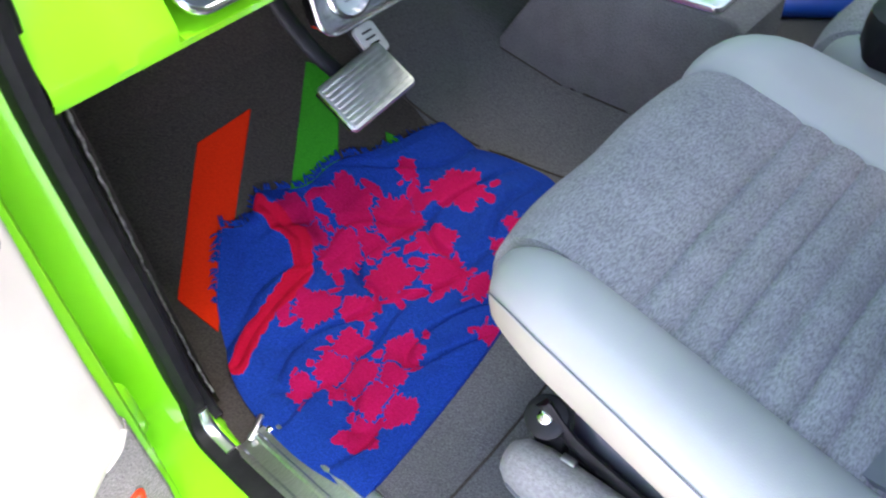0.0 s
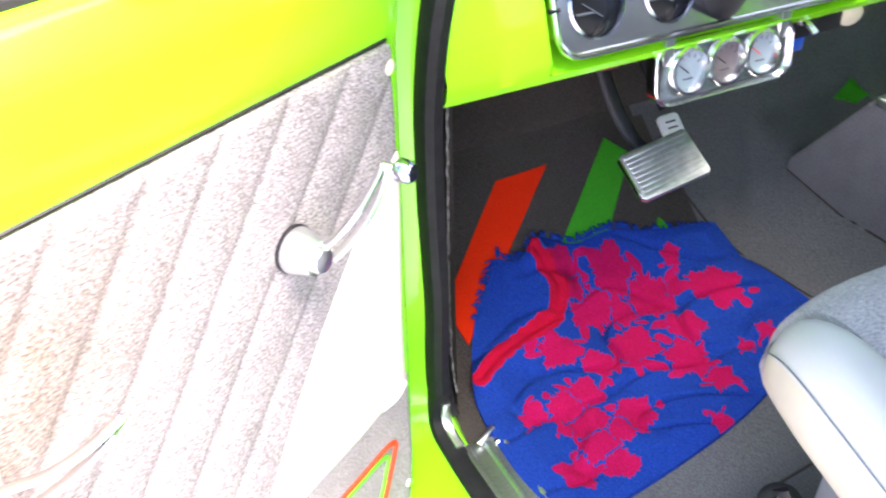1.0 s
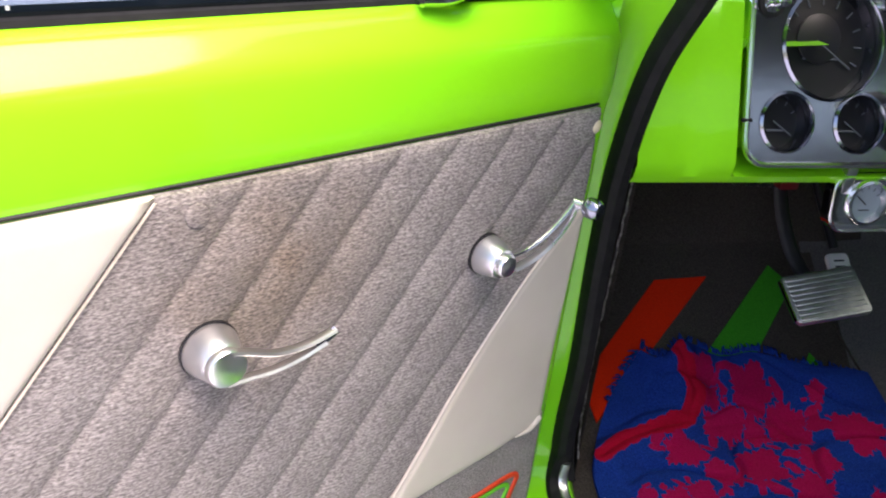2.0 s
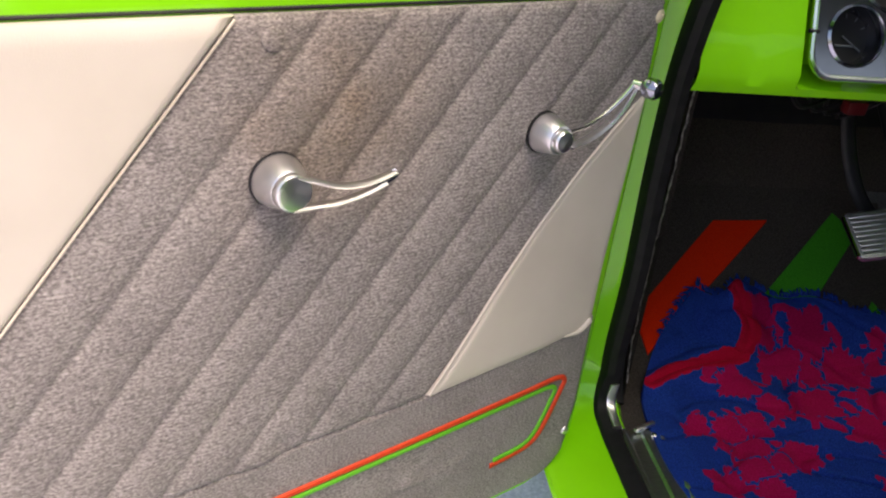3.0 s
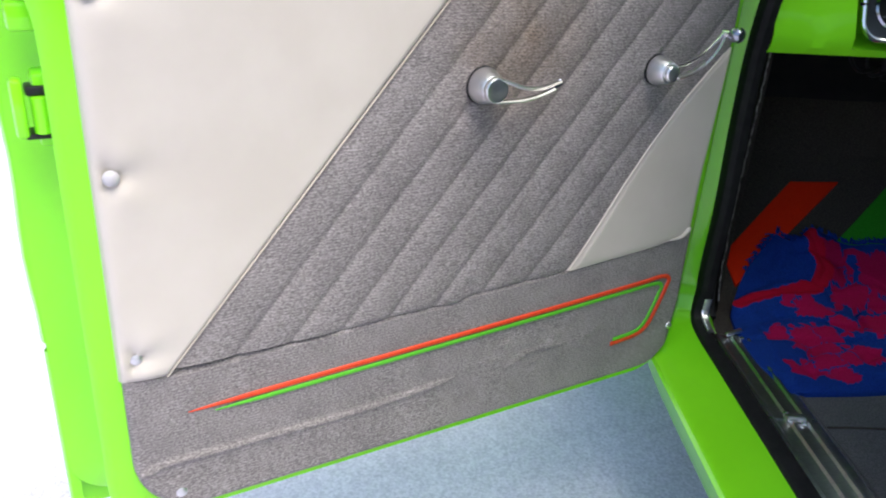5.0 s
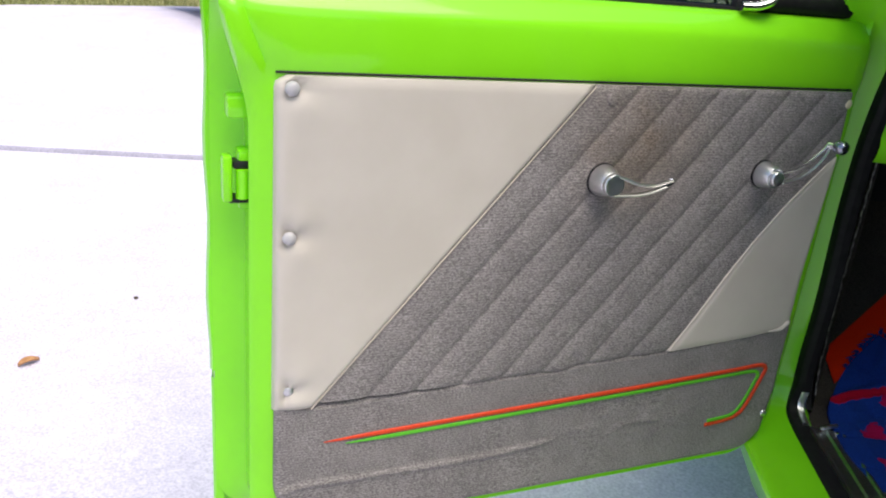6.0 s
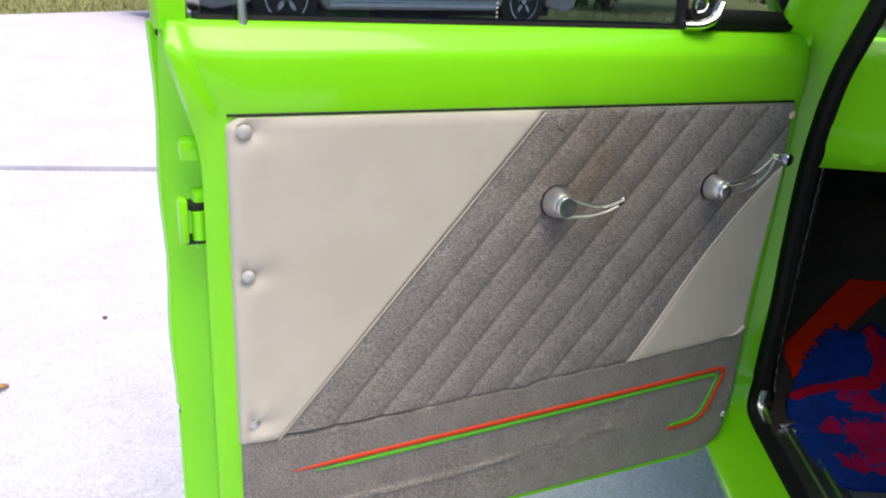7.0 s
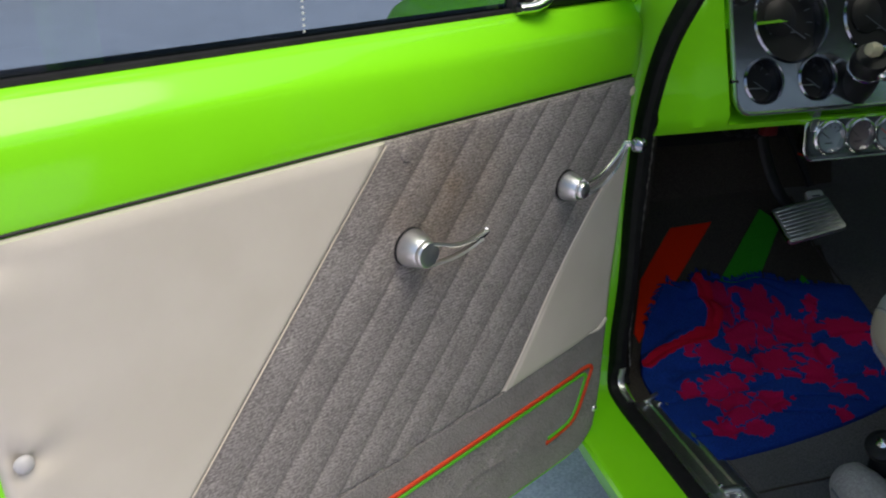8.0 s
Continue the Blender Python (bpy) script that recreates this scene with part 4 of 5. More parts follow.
part("arm", tube(smooth_path([(0.612, 0.30, 0.755), (0.60, 0.35, 0.82), (0.58, 0.40, 0.90)], 5), 0.008, 8), BLACK, accel)

# ---- towel on the floor ----
FLOWERS = [(0.185, 0.021, 0.023), (0.235, 0.009, 0.028), (0.278, 0.020, 0.029), (0.250, -0.033, 0.037), (0.320, -0.048, 0.033), (0.237, -0.069, 0.032), (0.245, -0.110, 0.027), (0.185, -0.096, 0.027),
           (0.279, -0.060, 0.028), (0.210, -0.029, 0.014), (0.293, 0.112, 0.040), (0.334, 0.061, 0.032), (0.377, 0.233, 0.032), (0.462, 0.208, 0.043), (0.393, 0.170, 0.045), (0.503, 0.149, 0.052),
           (0.410, 0.069, 0.046), (0.510, 0.065, 0.040), (0.470, 0.004, 0.043), (0.482, -0.049, 0.028), (0.616, 0.109, 0.047), (0.582, 0.195, 0.020), (0.552, 0.143, 0.020), (0.612, -0.012, 0.019),
           (0.567, -0.019, 0.016), (0.418, -0.119, 0.019), (0.441, 0.140, 0.027), (0.380, 0.202, 0.030)]


def blossoms():
    """Printed roses, each (centre, turn, lobes, radius), and the slim leaves between them, each (centre, turn, half length, half width)."""
    rnd = random.Random(11)
    roses, leaves = [], []
    for r, f, size in FLOWERS:
        c = Vector((r, f, 0))
        roses.append((c, rnd.uniform(0, 6.28), rnd.choice((4, 5, 5, 6)), size * rnd.uniform(0.80, 0.94)))
        for _ in range(3):
            a = rnd.uniform(0, 6.28)
            leaves.append((c + Vector((math.cos(a), math.sin(a), 0)) * size * rnd.uniform(1.05, 1.35), a + rnd.uniform(-0.9, 0.9), size * rnd.uniform(0.28, 0.42), size * rnd.uniform(0.13, 0.20)))
    return roses, leaves


ROSES, LEAVES = blossoms()
BAND = [Vector(p) for p in ((0.335, 0.262, 0), (0.352, 0.205, 0), (0.325, 0.172, 0), (0.250, 0.155, 0), (0.195, 0.140, 0), (0.150, 0.118, 0))]
towel_left = smooth_path([(0.128, -0.163, 0), (0.112, -0.05, 0), (0.122, 0.072, 0), (0.150, 0.145, 0), (0.195, 0.215, 0), (0.268, 0.276, 0)], 12)
towel_bottom = smooth_path([(0.128, -0.163, 0), (0.316, -0.145, 0), (0.46, -0.122, 0), (0.64, -0.07, 0)], 16)
towel_top = smooth_path([(0.268, 0.276, 0), (0.31, 0.262, 0), (0.355, 0.283, 0), (0.42, 0.262, 0), (0.494, 0.264, 0), (0.60, 0.238, 0), (0.706, 0.222, 0)], 10)
towel_right = smooth_path([(0.64, -0.07, 0), (0.745, 0.0, 0), (0.745, 0.11, 0), (0.706, 0.222, 0)], 16)


def along(path, t):
    x = t * (len(path) - 1)
    i = min(int(x), len(path) - 2)
    return path[i].lerp(path[i + 1], x - i)


def towel_point(u, v):
    a, b, c, d = along(towel_left, v), along(towel_right, v), along(towel_bottom, u), along(towel_top, u)
    p00, p10, p01, p11 = towel_left[0], towel_right[0], towel_left[-1], towel_right[-1]
    return a * (1 - u) + b * u + c * (1 - v) + d * v - (p00 * (1 - u) * (1 - v) + p10 * u * (1 - v) + p01 * (1 - u) * v + p11 * u * v)


def towel_height(p, u, v):
    edge = min(u, 1 - u, v, 1 - v)
    h = floor_height(p.x, p.y) + 0.009 + 0.010 * min(1, edge * 12)
    h += 0.013 * noise.noise(Vector((p.x * 9, p.y * 13, 3))) * min(1, edge * 8)
    crease = noise.noise(Vector((p.x * 7 + p.y * 4, p.y * 11, 21)))
    h -= 0.011 * math.exp(-(crease / 0.07) ** 2) * min(1, edge * 9)
    # folds fanning out from the far edge, and the doubled hem along the red band
    h += 0.007 * math.sin(34 * (p.x * 0.5 + p.y) + 3 * noise.noise(Vector((p.x * 5, p.y * 5, 0)))) * max(0, v - 0.35) * min(1, edge * 10)
    h += 0.004 * abs(noise.noise(Vector((p.x * 22, p.y * 22, 8)))) * min(1, edge * 10)
    d = band_distance(p)
    h += 0.014 * math.exp(-((d - 0.012) / 0.018) ** 2)
    return h + 0.022 * math.exp(-((p - Vector((0.66, 0.15, 0))).length / 0.10) ** 2)


def band_distance(p):
    best = 9
    for a, b in zip(BAND, BAND[1:]):
        ab = b - a
        t = max(0, min(1, (p - a).dot(ab) / ab.length_squared))
        best = min(best, (p - a - ab * t).length)
    return best


def petal_side(p):
    """Which of the three terry colours lies at p."""
    q = p + Vector((noise.noise(p * 60), noise.noise(p * 60 + Vector((7, 0, 0))), 0)) * 0.005
    if band_distance(q) < 0.016 + 0.008 * noise.noise(p * 30):
        return 2
    first = second = 9.0
    for c, turn, lobes, size in ROSES:
        e = q - c
        if abs(e.x) < 2 * size and abs(e.y) < 2 * size:
            a = math.atan2(e.y, e.x) + turn
            edge = 1 + 0.13 * math.sin(lobes * a) + 0.09 * math.sin(3 * a + turn) + 0.08 * math.sin((4 * lobes + 1) * a)
            d = e.length / (size * edge)
            if d < first:
                first, second = d, first
            elif d < second:
                second = d
    # roses lie one over another with a thin blue line between them
    if first < 1:
        return 1 if second - first > 0.10 + 0.08 * noise.noise(p * 40) else 0
    for c, a, long_, wide in LEAVES:
        e = q - c
        if abs(e.x) < long_ and abs(e.y) < long_:
            ca, sa = math.cos(a), math.sin(a)
            if ((e.x * ca + e.y * sa) / long_) ** 2 + ((e.y * ca - e.x * sa) / wide) ** 2 < 1:
                return 1
    return 0


towel = thing("towel", (0.4, 0.05, FLOOR), "crumpled blue terry towel with magenta flowers on the cab floor", "towel", CAR)
NU, NV = 270, 210
cells, rows = [], []
for i in range(NU + 1):
    row = []
    for j in range(NV + 1):
        p = towel_point(i / NU, j / NV)
        row.append((p.x, p.y, towel_height(p, i / NU, j / NV)))
    rows.append(row)
bm = bmesh.new()
vs = [[bm.verts.new(p) for p in row] for row in rows]
for i in range(NU):
    for j in range(NV):
        f = bm.faces.new([vs[i][j], vs[i + 1][j], vs[i + 1][j + 1], vs[i][j + 1]])
        c = f.calc_center_median()
        f.material_index = petal_side(Vector((c.x, c.y, 0)))
skirt = [vs[i][0] for i in range(NU + 1)] + [vs[NU][j] for j in range(1, NV + 1)] + [vs[i][NV] for i in range(NU - 1, -1, -1)] + [vs[0][j] for j in range(NV - 1, 0, -1)]
low = [bm.verts.new((v.co.x, v.co.y, floor_height(v.co.x, v.co.y) - 0.002)) for v in skirt]
for k in range(len(skirt)):
    n2 = (k + 1) % len(skirt)
    bm.faces.new([skirt[k], low[k], low[n2], skirt[n2]])
cloth = part("cloth", bm, [BLUETOWEL, REDTOWEL, BANDTOWEL], towel, smooth=70)
rnd = random.Random(3)
bm = bmesh.new()
for k in range(190):
    u = rnd.random()
    a = along(towel_top, u) if k < 150 else along(towel_left, 0.78 + 0.22 * u)
    p = Vector((a.x, a.y, floor_height(a.x, a.y) + 0.012))
    tip = p + Vector((rnd.gauss(0, 0.006) - (0.004 if k >= 150 else 0), rnd.uniform(0.003, 0.008) if k >= 150 else rnd.uniform(0.005, 0.016), 0))
    tip.z = floor_height(tip.x, tip.y) + 0.006
    tube([p, p.lerp(tip, 0.5) + Vector((0, 0, 0.003)), tip], 0.0022, 5, bm, taper=[1, 0.8, 0.4])
part("fringe", bm, BLUETOWEL, towel, "short blue yarn fringe")

# ---- seats ----


def seat(r_mid, name, label, group, back_by=0.0, lower_by=0.0, size=1.0, low=FLOOR):
    """A bucket seat: cloth insert with cross pleats, vinyl bolsters, tan side bands, plastic base."""
    t = thing(name, (r_mid, -0.45, FLOOR), label, "car seat", CAR @ Matrix.Translation((0, -back_by, -lower_by)), group)
    pin = Vector((-0.113, -0.588 + back_by, 1.375 + lower_by))
    INNER[t] = INNER[t] @ Matrix.Translation(pin) @ Matrix.Scale(size, 4) @ Matrix.Translation(-pin)

    def top_z(f):
        return 0.783 - 0.27 * (-0.20 - f)

    def roll(f):
        # the front edge rolls down
        k = max(0.0, min(1.0, (f + 0.272) / 0.115))
        return 0.13 * (1 - math.sqrt(max(0, 1 - k * k)))

    fs2 = steps(-0.78, -0.30, 150) + [-0.285, -0.27, -0.255, -0.24, -0.225, -0.21, -0.195, -0.182, -0.171, -0.164, -0.159, -0.1575, -0.157]
    half = 0.198
    rows = []
    for f in fs2:
        ph = (f + 0.355) / 0.043
        groove = 0.014 * math.exp(-abs((ph - round(ph)) * 0.043 / 0.0085)) if f < -0.335 else 0
        row = []
        for k in range(25):
            s = -1 + k / 12
            crown = 0.012 * (1 - s * s) - 0.004
            bow = 0.004 * (1 - s * s) - 0.010 * math.exp(-((s + 0.1) / 0.4) ** 2) - 0.010 * max(0, (-0.5 - s) / 0.5) ** 1.6
            row.append((r_mid + half * s, f + bow * max(0, min(1, (f + 0.33) / 0.17)), top_z(f) - roll(f) + crown - groove * (1 - 0.6 * abs(s) ** 6)))
        row.append((r_mid + half + 0.006, row[-1][1], row[-1][2] - 0.03))
        row.insert(0, (r_mid - half - 0.006, row[0][1], row[0][2] - 0.03))
        rows.append(row)
    last = rows[-1]
    rows.append([(r_mid + (x - r_mid) * 0.95, y - 0.006, z - 0.035) for x, y, z in last])
    rows.append([(r_mid + (x - r_mid) * 0.88, y - 0.035, z - 0.065) for x, y, z in last])
    part("cushion_insert", loft(rows), SEATCLOTH, t, "pleated grey cloth insert")
    for sgn, nm in ((-1, "bolster"), (1, "bolster")):
        # profile from the seam over the crown to the lower outer edge
        w = 0.0 if sgn < 0 else 0.030
        prof = [(half - 0.004, -0.03), (half - 0.002, -0.006), (half + 0.006, 0.006), (half + 0.028, 0.016 + w * 0.4), (half + 0.055 + w, 0.013 + w * 0.5), (half + 0.074 + w, -0.004 + w * 0.3), (half + 0.082 + w, -0.022), (half + 0.084 + w, -0.032)]
        band = [(half + 0.0835 + w, -0.032), (half + 0.086 + w, -0.055), (half + 0.083 + w, -0.085), (half + 0.072 + w, -0.112), (half + 0.048, -0.132), (half + 0.0, -0.138)]
        prof = [(p.x, p.y) for p in smooth_path([(d, dz, 0) for d, dz in prof], 3)]
        rows_a, rows_b = [], []
        for f in [g + (0.02 if sgn > 0 and g > -0.31 else 0.0) * min(1, (g + 0.31) / 0.05) for g in steps(-0.78, -0.30, 30) + [-0.28, -0.26, -0.24, -0.225, -0.212, -0.203, -0.197, -0.194]]:
            k = max(0.0, (f + 0.31) / (0.116 if sgn < 0 else 0.136))
            pinch = 1 - math.sqrt(max(0, 1 - min(1, k) ** 2))
            drop = 0.10 * pinch
            flare = 0.03 * max(0, min(1, (-0.25 - f) / 0.35))
            pull = pinch * 0.058
            rows_a.append([(r_mid + sgn * (min(d, 1) + (flare - pull) * max(0, (d - half) / 0.084)), f, top_z(f) + dz * (1 - 0.25 * pinch) - drop) for d, dz in prof])
            rows_b.append([(r_mid + sgn * (d + (flare - pull) * max(0, (d - half) / 0.084)), f, top_z(f) + dz * (1 - 0.62 * pinch) - drop * 0.9 - 0.012 * pinch) for d, dz in band])
        for rr in (rows_a, rows_b):
            rr.append([(lerp(x, r_mid + sgn * half, 0.5), y - 0.003, z - 0.012) for x, y, z in rr[-1]])
        b = part(nm, loft(rows_a), SEATVINYL, t, "smooth pale vinyl bolster")
        part("side_band", loft(rows_b), SIDEVINYL, b, "tan vinyl side band")
        seam = [(r[-2][0] + sgn * 0.0008, r[-2][1], r[-2][2] + 0.004) for r in rows_a[:-1]]
        part("stitch_seam", tube(seam, 0.0010, 5), SEATBASE, b)
    part("base", loft([[(r_mid + x, y, z) for x, y in ((-0.188, -0.76), (-0.188, -0.33), (-0.165, -0.275), (0.225, -0.275), (0.256, -0.33), (0.256, -0.76))] for z in (low + 0.03, 0.50, 0.60, 0.67)], close_v=True, cap=True), SEATBASE, t, "grey plastic seat base")
    for s in (-0.17, 0.17):
        part("slide_rail", box(r_mid + s - 0.02, r_mid + s + 0.02, -0.78, -0.26, low - 0.004, low + 0.032, 0.004), BLACK, t)
    back = []
    for k, h in enumerate(steps(0.0, 0.58, 16)):
        w = 0.265 * (1 - 0.22 * (h / 0.58) ** 3)
        fb = -0.70 - 0.22 * h
        z = 0.66 + h
        back.append([(r_mid + w * x, fb + y, z) for x, y in ((-1, 0.0), (-0.95, 0.045), (-0.75, 0.055), (-0.6, 0.03), (0, 0.025), (0.6, 0.03), (0.75, 0.055), (0.95, 0.045), (1, 0.0), (0.9, -0.06), (0, -0.075), (-0.9, -0.06))])
    back.append([(r_mid + (x - r_mid) * 0.8, -0.71 - 0.22 * 0.6 + (y + 0.70 + 0.22 * 0.58) * 0.4, z + 0.03) for x, y, z in back[-1]])
    part("backrest", loft(back, close_v=True, cap=True), SEATCLOTH, t, "grey cloth backrest")
    return t


seat(0.585, "driver_seat", "grey cloth bucket seat with pale vinyl bolsters beside the towel", "bucket seats", size=0.865, low=0.323)
seat(1.335, "passenger_seat", "grey cloth bucket seat with pale vinyl bolsters beyond the console", "bucket seats", 0.06, 0.085, size=0.90, low=0.449)

# ---- belt anchor and padded trim beside the seat ----
belt = thing("seat_belt_anchor", (0.285, -0.33, FLOOR), "black seat belt anchor with a bright bolt beside the seat", "seat belt", CAR)
part("anchor_ring", lathe([(-0.012, 0.020), (0.0, 0.027), (0.010, 0.026), (0.014, 0.020), (0.014, 0.010)], (0.314, -0.303, 0.572), (-0.55, -0.1, 0.83), 24), BLACK, belt)
part("bolt", lathe([(0.010, 0.0095), (0.016, 0.009), (0.019, 0.005), (0.019, 0)], (0.314, -0.303, 0.572), (-0.55, -0.1, 0.83), 16), CHROME, belt, "bright round bolt head")
part("strap", tube(smooth_path([(0.316, -0.29, 0.590), (0.316, -0.33, 0.555), (0.314, -0.40, 0.535), (0.312, -0.50, 0.515), (0.312, -0.62, 0.49)], 6), 0.024, 10, flat=0.3, axis=(1, 0, 0.3)), BLACK, belt)
part("bracket", box(0.308, 0.322, -0.330, -0.285, FLOOR, 0.560, 0.005), BLACK, belt)
part("release_tab", box(0.292, 0.304, -0.355, -0.335, 0.530, 0.545, 0.003), SATIN, belt)
pad = loft([[(0.279 + w * math.cos(2 * math.pi * k / 16), f, FLOOR + 0.03 + h * math.sin(2 * math.pi * k / 16)) for k in range(16)] for f, w, h in ((-0.268, 0.004, 0.004), (-0.272, 0.020, 0.028), (-0.288, 0.030, 0.045), (-0.32, 0.036, 0.052), (-0.45, 0.037, 0.054), (-0.70, 0.037, 0.054), (-0.80, 0.038, 0.05))], close_v=True, cap=True)
PLUSH = material("pale_plush", (0.30, 0.285, 0.285), 1.0, second=(0.39, 0.375, 0.375), scale=200, bump=0.8, bump_scale=300, sheen=0.1)
rail_cover = thing("padded_rail_cover", (0.279, -0.5, FLOOR), "pale grey plush cover over the seat rail", "seat trim", CAR)
part("sleeve", pad, PLUSH, rail_cover)
part("seam", tube([(0.279 - w, f, FLOOR + 0.03) for f, w in ((-0.29, 0.031), (-0.32, 0.0365), (-0.45, 0.0375), (-0.70, 0.0375))], 0.0018, 6), SEATBASE, rail_cover, "stitched grey seam")

# ---- passenger side ----
tube_bm = tube(smooth_path([(1.39, 0.105, 0.489), (1.456, 0.002, 0.489), (1.605, -0.235, 0.489)], 5), 0.021, 14)
single("blue_tube", tube_bm, BLUE, "glossy blue metal tube across the passenger footwell", "tube", CAR)
part("orange_stripe", on_toe([(1.31, -0.05), (1.37, -0.03), (1.36, 0.01), (1.30, -0.01)]), ORANGE, carpet, "bright orange carpet inlay stripe")
part("green_stripe", on_toe([(1.24, 0.0), (1.42, 0.02), (1.40, 0.09), (1.23, 0.06)]), GREENCARPET, carpet, "bright green carpet inlay stripe")
part("orange_stripe", on_toe([(1.20, 0.20), (1.50, 0.26), (1.48, 0.33), (1.19, 0.26)]), ORANGE, carpet, "bright orange carpet inlay stripe")
part("green_stripe", on_toe([(1.12, 0.345), (1.155, 0.315), (1.225, 0.335), (1.20, 0.375)]), GREENCARPET, carpet, "bright green carpet inlay stripe")
bag = loft([[(0.995 + 0.067 * a * math.cos(2 * math.pi * k / 18), -0.396 + 0.063 * a * math.sin(2 * math.pi * k / 18) + 0.01 * noise.noise(Vector((k, z * 30, 0))), z) for k in range(18)] for z, a in ((0.736, 0.8), (0.745, 1.0), (0.79, 1.02), (0.803, 0.9), (0.809, 0.6))], close_v=True, cap=True)
single("black_case", bag, BLACK, "small black case lying on the passenger seat", "case", CAR)

# ---- the open door ----
door = thing("truck_door", (-0.5, 0.05, 0.43), "open lime green truck door with grey tweed and cream vinyl trim", "car door")
TOP, BOTTOM = 1.10, 0.432


def left_x(z):
    k = max(0.0, min(1.0, (z - 1.03) / 0.165))
    return -0.962 - 0.034 * k * k * (3 - 2 * k) + (0.06 - math.sqrt(max(0, 0.06 ** 2 - max(0, BOTTOM + 0.06 - z) ** 2)) if z < BOTTOM + 0.06 else 0)


def right_x(z):
    x = table(z, [(0.43, -0.020), (0.52, -0.014), (0.68, -0.010), (1.1, 0.002), (1.21, 0.006)])
    k = BOTTOM + 0.075 - z
    return x - (0.075 - math.sqrt(max(0, 0.075 ** 2 - k * k)) if k > 0 else 0)


zs = [BOTTOM + d for d in (0.0, 0.001, 0.003, 0.007, 0.013, 0.02, 0.03, 0.04, 0.05, 0.06, 0.075, 0.1)] + steps(0.56, 1.08, 26) + [1.095, 1.105, 1.115, 1.13, 1.145, 1.16, 1.166, 1.171, 1.175, 1.180, 1.185, 1.190, 1.195, 1.199, 1.202, 1.205, 1.207]


def skin_y(z):
    """Depth of the inner skin: flat face, a chamfered shoulder, then the turn to the window slot."""
    return table(z, [(0.4, 0.004), (1.098, 0.004), (1.104, 0.0015), (1.12, 0.0), (1.13, 0.0001), (1.145, 0.0004), (1.16, 0.0014), (1.166, 0.0022), (1.171, 0.0034), (1.175, 0.0050), (1.180, 0.0081), (1.185, 0.0120), (1.190, 0.0161), (1.195, 0.0203), (1.199, 0.0238), (1.202, 0.0270), (1.205, 0.0325), (1.207, 0.041)])


rows = []
for z in zs:
    y, xl, xr = skin_y(z), left_x(z), right_x(z)
    wide = 0.004 * max(0, min(1, (z - 1.10) / 0.05))
    # shallow pressed crease that turns outwards above the trim
    cr = 0.030 - 0.012 * max(0, min(1, (z - 1.09) / 0.10)) ** 1.5
    lip = -0.999 + (left_x(z) + 0.962 if z < 0.5 else 0.0)
    row = [(lip, 0.105, z), (lip, 0.092, z), (max(xl - 0.012, lip + 0.003), 0.086, z), (max(xl + 0.004, lip + 0.005), 0.076, z), (xl + 0.008, 0.050, z), (xl + 0.006, 0.026, z), (xl + 0.001, 0.017, z), (xl, 0.012, z), (xl + 0.004, y + 0.003, z), (xl + 0.012, y, z), (xl + cr, y, z), (xl + cr + 0.006, y + 0.004 * (z > 1.1), z), (xl + cr + 0.014, y, z)]
    row += [(lerp(xl + 0.08, xr - 0.03, k / 24), y - 0.001 * math.sin(math.pi * k / 24) * max(0, min(1, (z - 1.10) / 0.02)), z) for k in range(25)]
    row += [(xr - 0.010, y, z), (xr - 0.003, y + 0.004, z), (xr, 0.016, z), (xr + 0.002, 0.05, z), (xr + 0.002, 0.105, z)]
    rows.append(row)
low = [(x, y, z - 0.0) for x, y, z in rows[0]]
rows.insert(0, [(x, max(y, 0.012), z - 0.004) for x, y, z in low])
rows.insert(0, [(x, max(y, 0.09), z - 0.006) for x, y, z in low])
part("inner_skin", loft(rows), PAINT, door, "glossy lime green pressed metal")
part("outer_skin", loft([[(x, 0.106 + 0.02 * math.sin(math.pi * (z - 0.40) / 0.9), z) for x in steps(-1.000, 0.008, 20)] for z in steps(0.405, 1.205, 16)]), PAINT, door)
hem = loft([[(-1.000 + a, y, z) for a, y in ((0, 0.106), (-0.003, 0.100), (0.0, 0.094), (0.012, 0.094))] for z in (steps(0.41, 0.655, 6))])
part("rear_hem", hem, PAINT, door)
hem = loft([[(-1.003 + 0.002 * math.sin(z * 30) + a, y, z) for a, y in ((0, 0.110), (-0.003, 0.100), (0.0, 0.092), (0.018, 0.092))] for z in steps(0.668, 1.20, 14)])
part("rear_hem", hem, PAINT, door)
# latch on the rear edge
latch = part("latch", box(-0.972, -0.950, 0.030, 0.066, 0.925, 1.000, 0.005), PAINT, door, "painted latch bracket with dark gaps")
part("slot", box(-0.979, -0.957, 0.0262, 0.052, 0.978, 0.988, 0.003), BLACK, latch)
part("slot", box(-0.984, -0.956, 0.0262, 0.056, 0.9345, 0.9405, 0.002), BLACK, latch)
part("roller", lathe([(-0.019, 0.006), (-0.018, 0.0085), (0.018, 0.0085), (0.019, 0.006)], (-0.967, 0.029, 0.959), (0, 0, 1), 16), PAINT, latch)
part("claw", box(-0.992, -0.980, 0.018, 0.042, 0.938, 0.996, 0.004), PAINT, latch)
part("guide_block", box(-0.985, -0.950, 0.026, 0.060, 1.040, 1.068, 0.005), PAINT, door)
# black disc stands for a small dark hole in the door edge
part("hole_disc", lathe([(0, 0.0055), (0.003, 0.005), (0.004, 0.003)], (-0.993, 0.088, 1.187), (-0.3, -1, 0), 14), BLACK, door)

# upholstered trim panels
U0, U1, SKEW = -0.880, -0.309, 0.850
GROOVES = [-0.880, -0.803, -0.733, -0.664, -0.599, -0.530, -0.457, -0.382, -0.307, -0.236, -0.165, -0.094, -0.023]


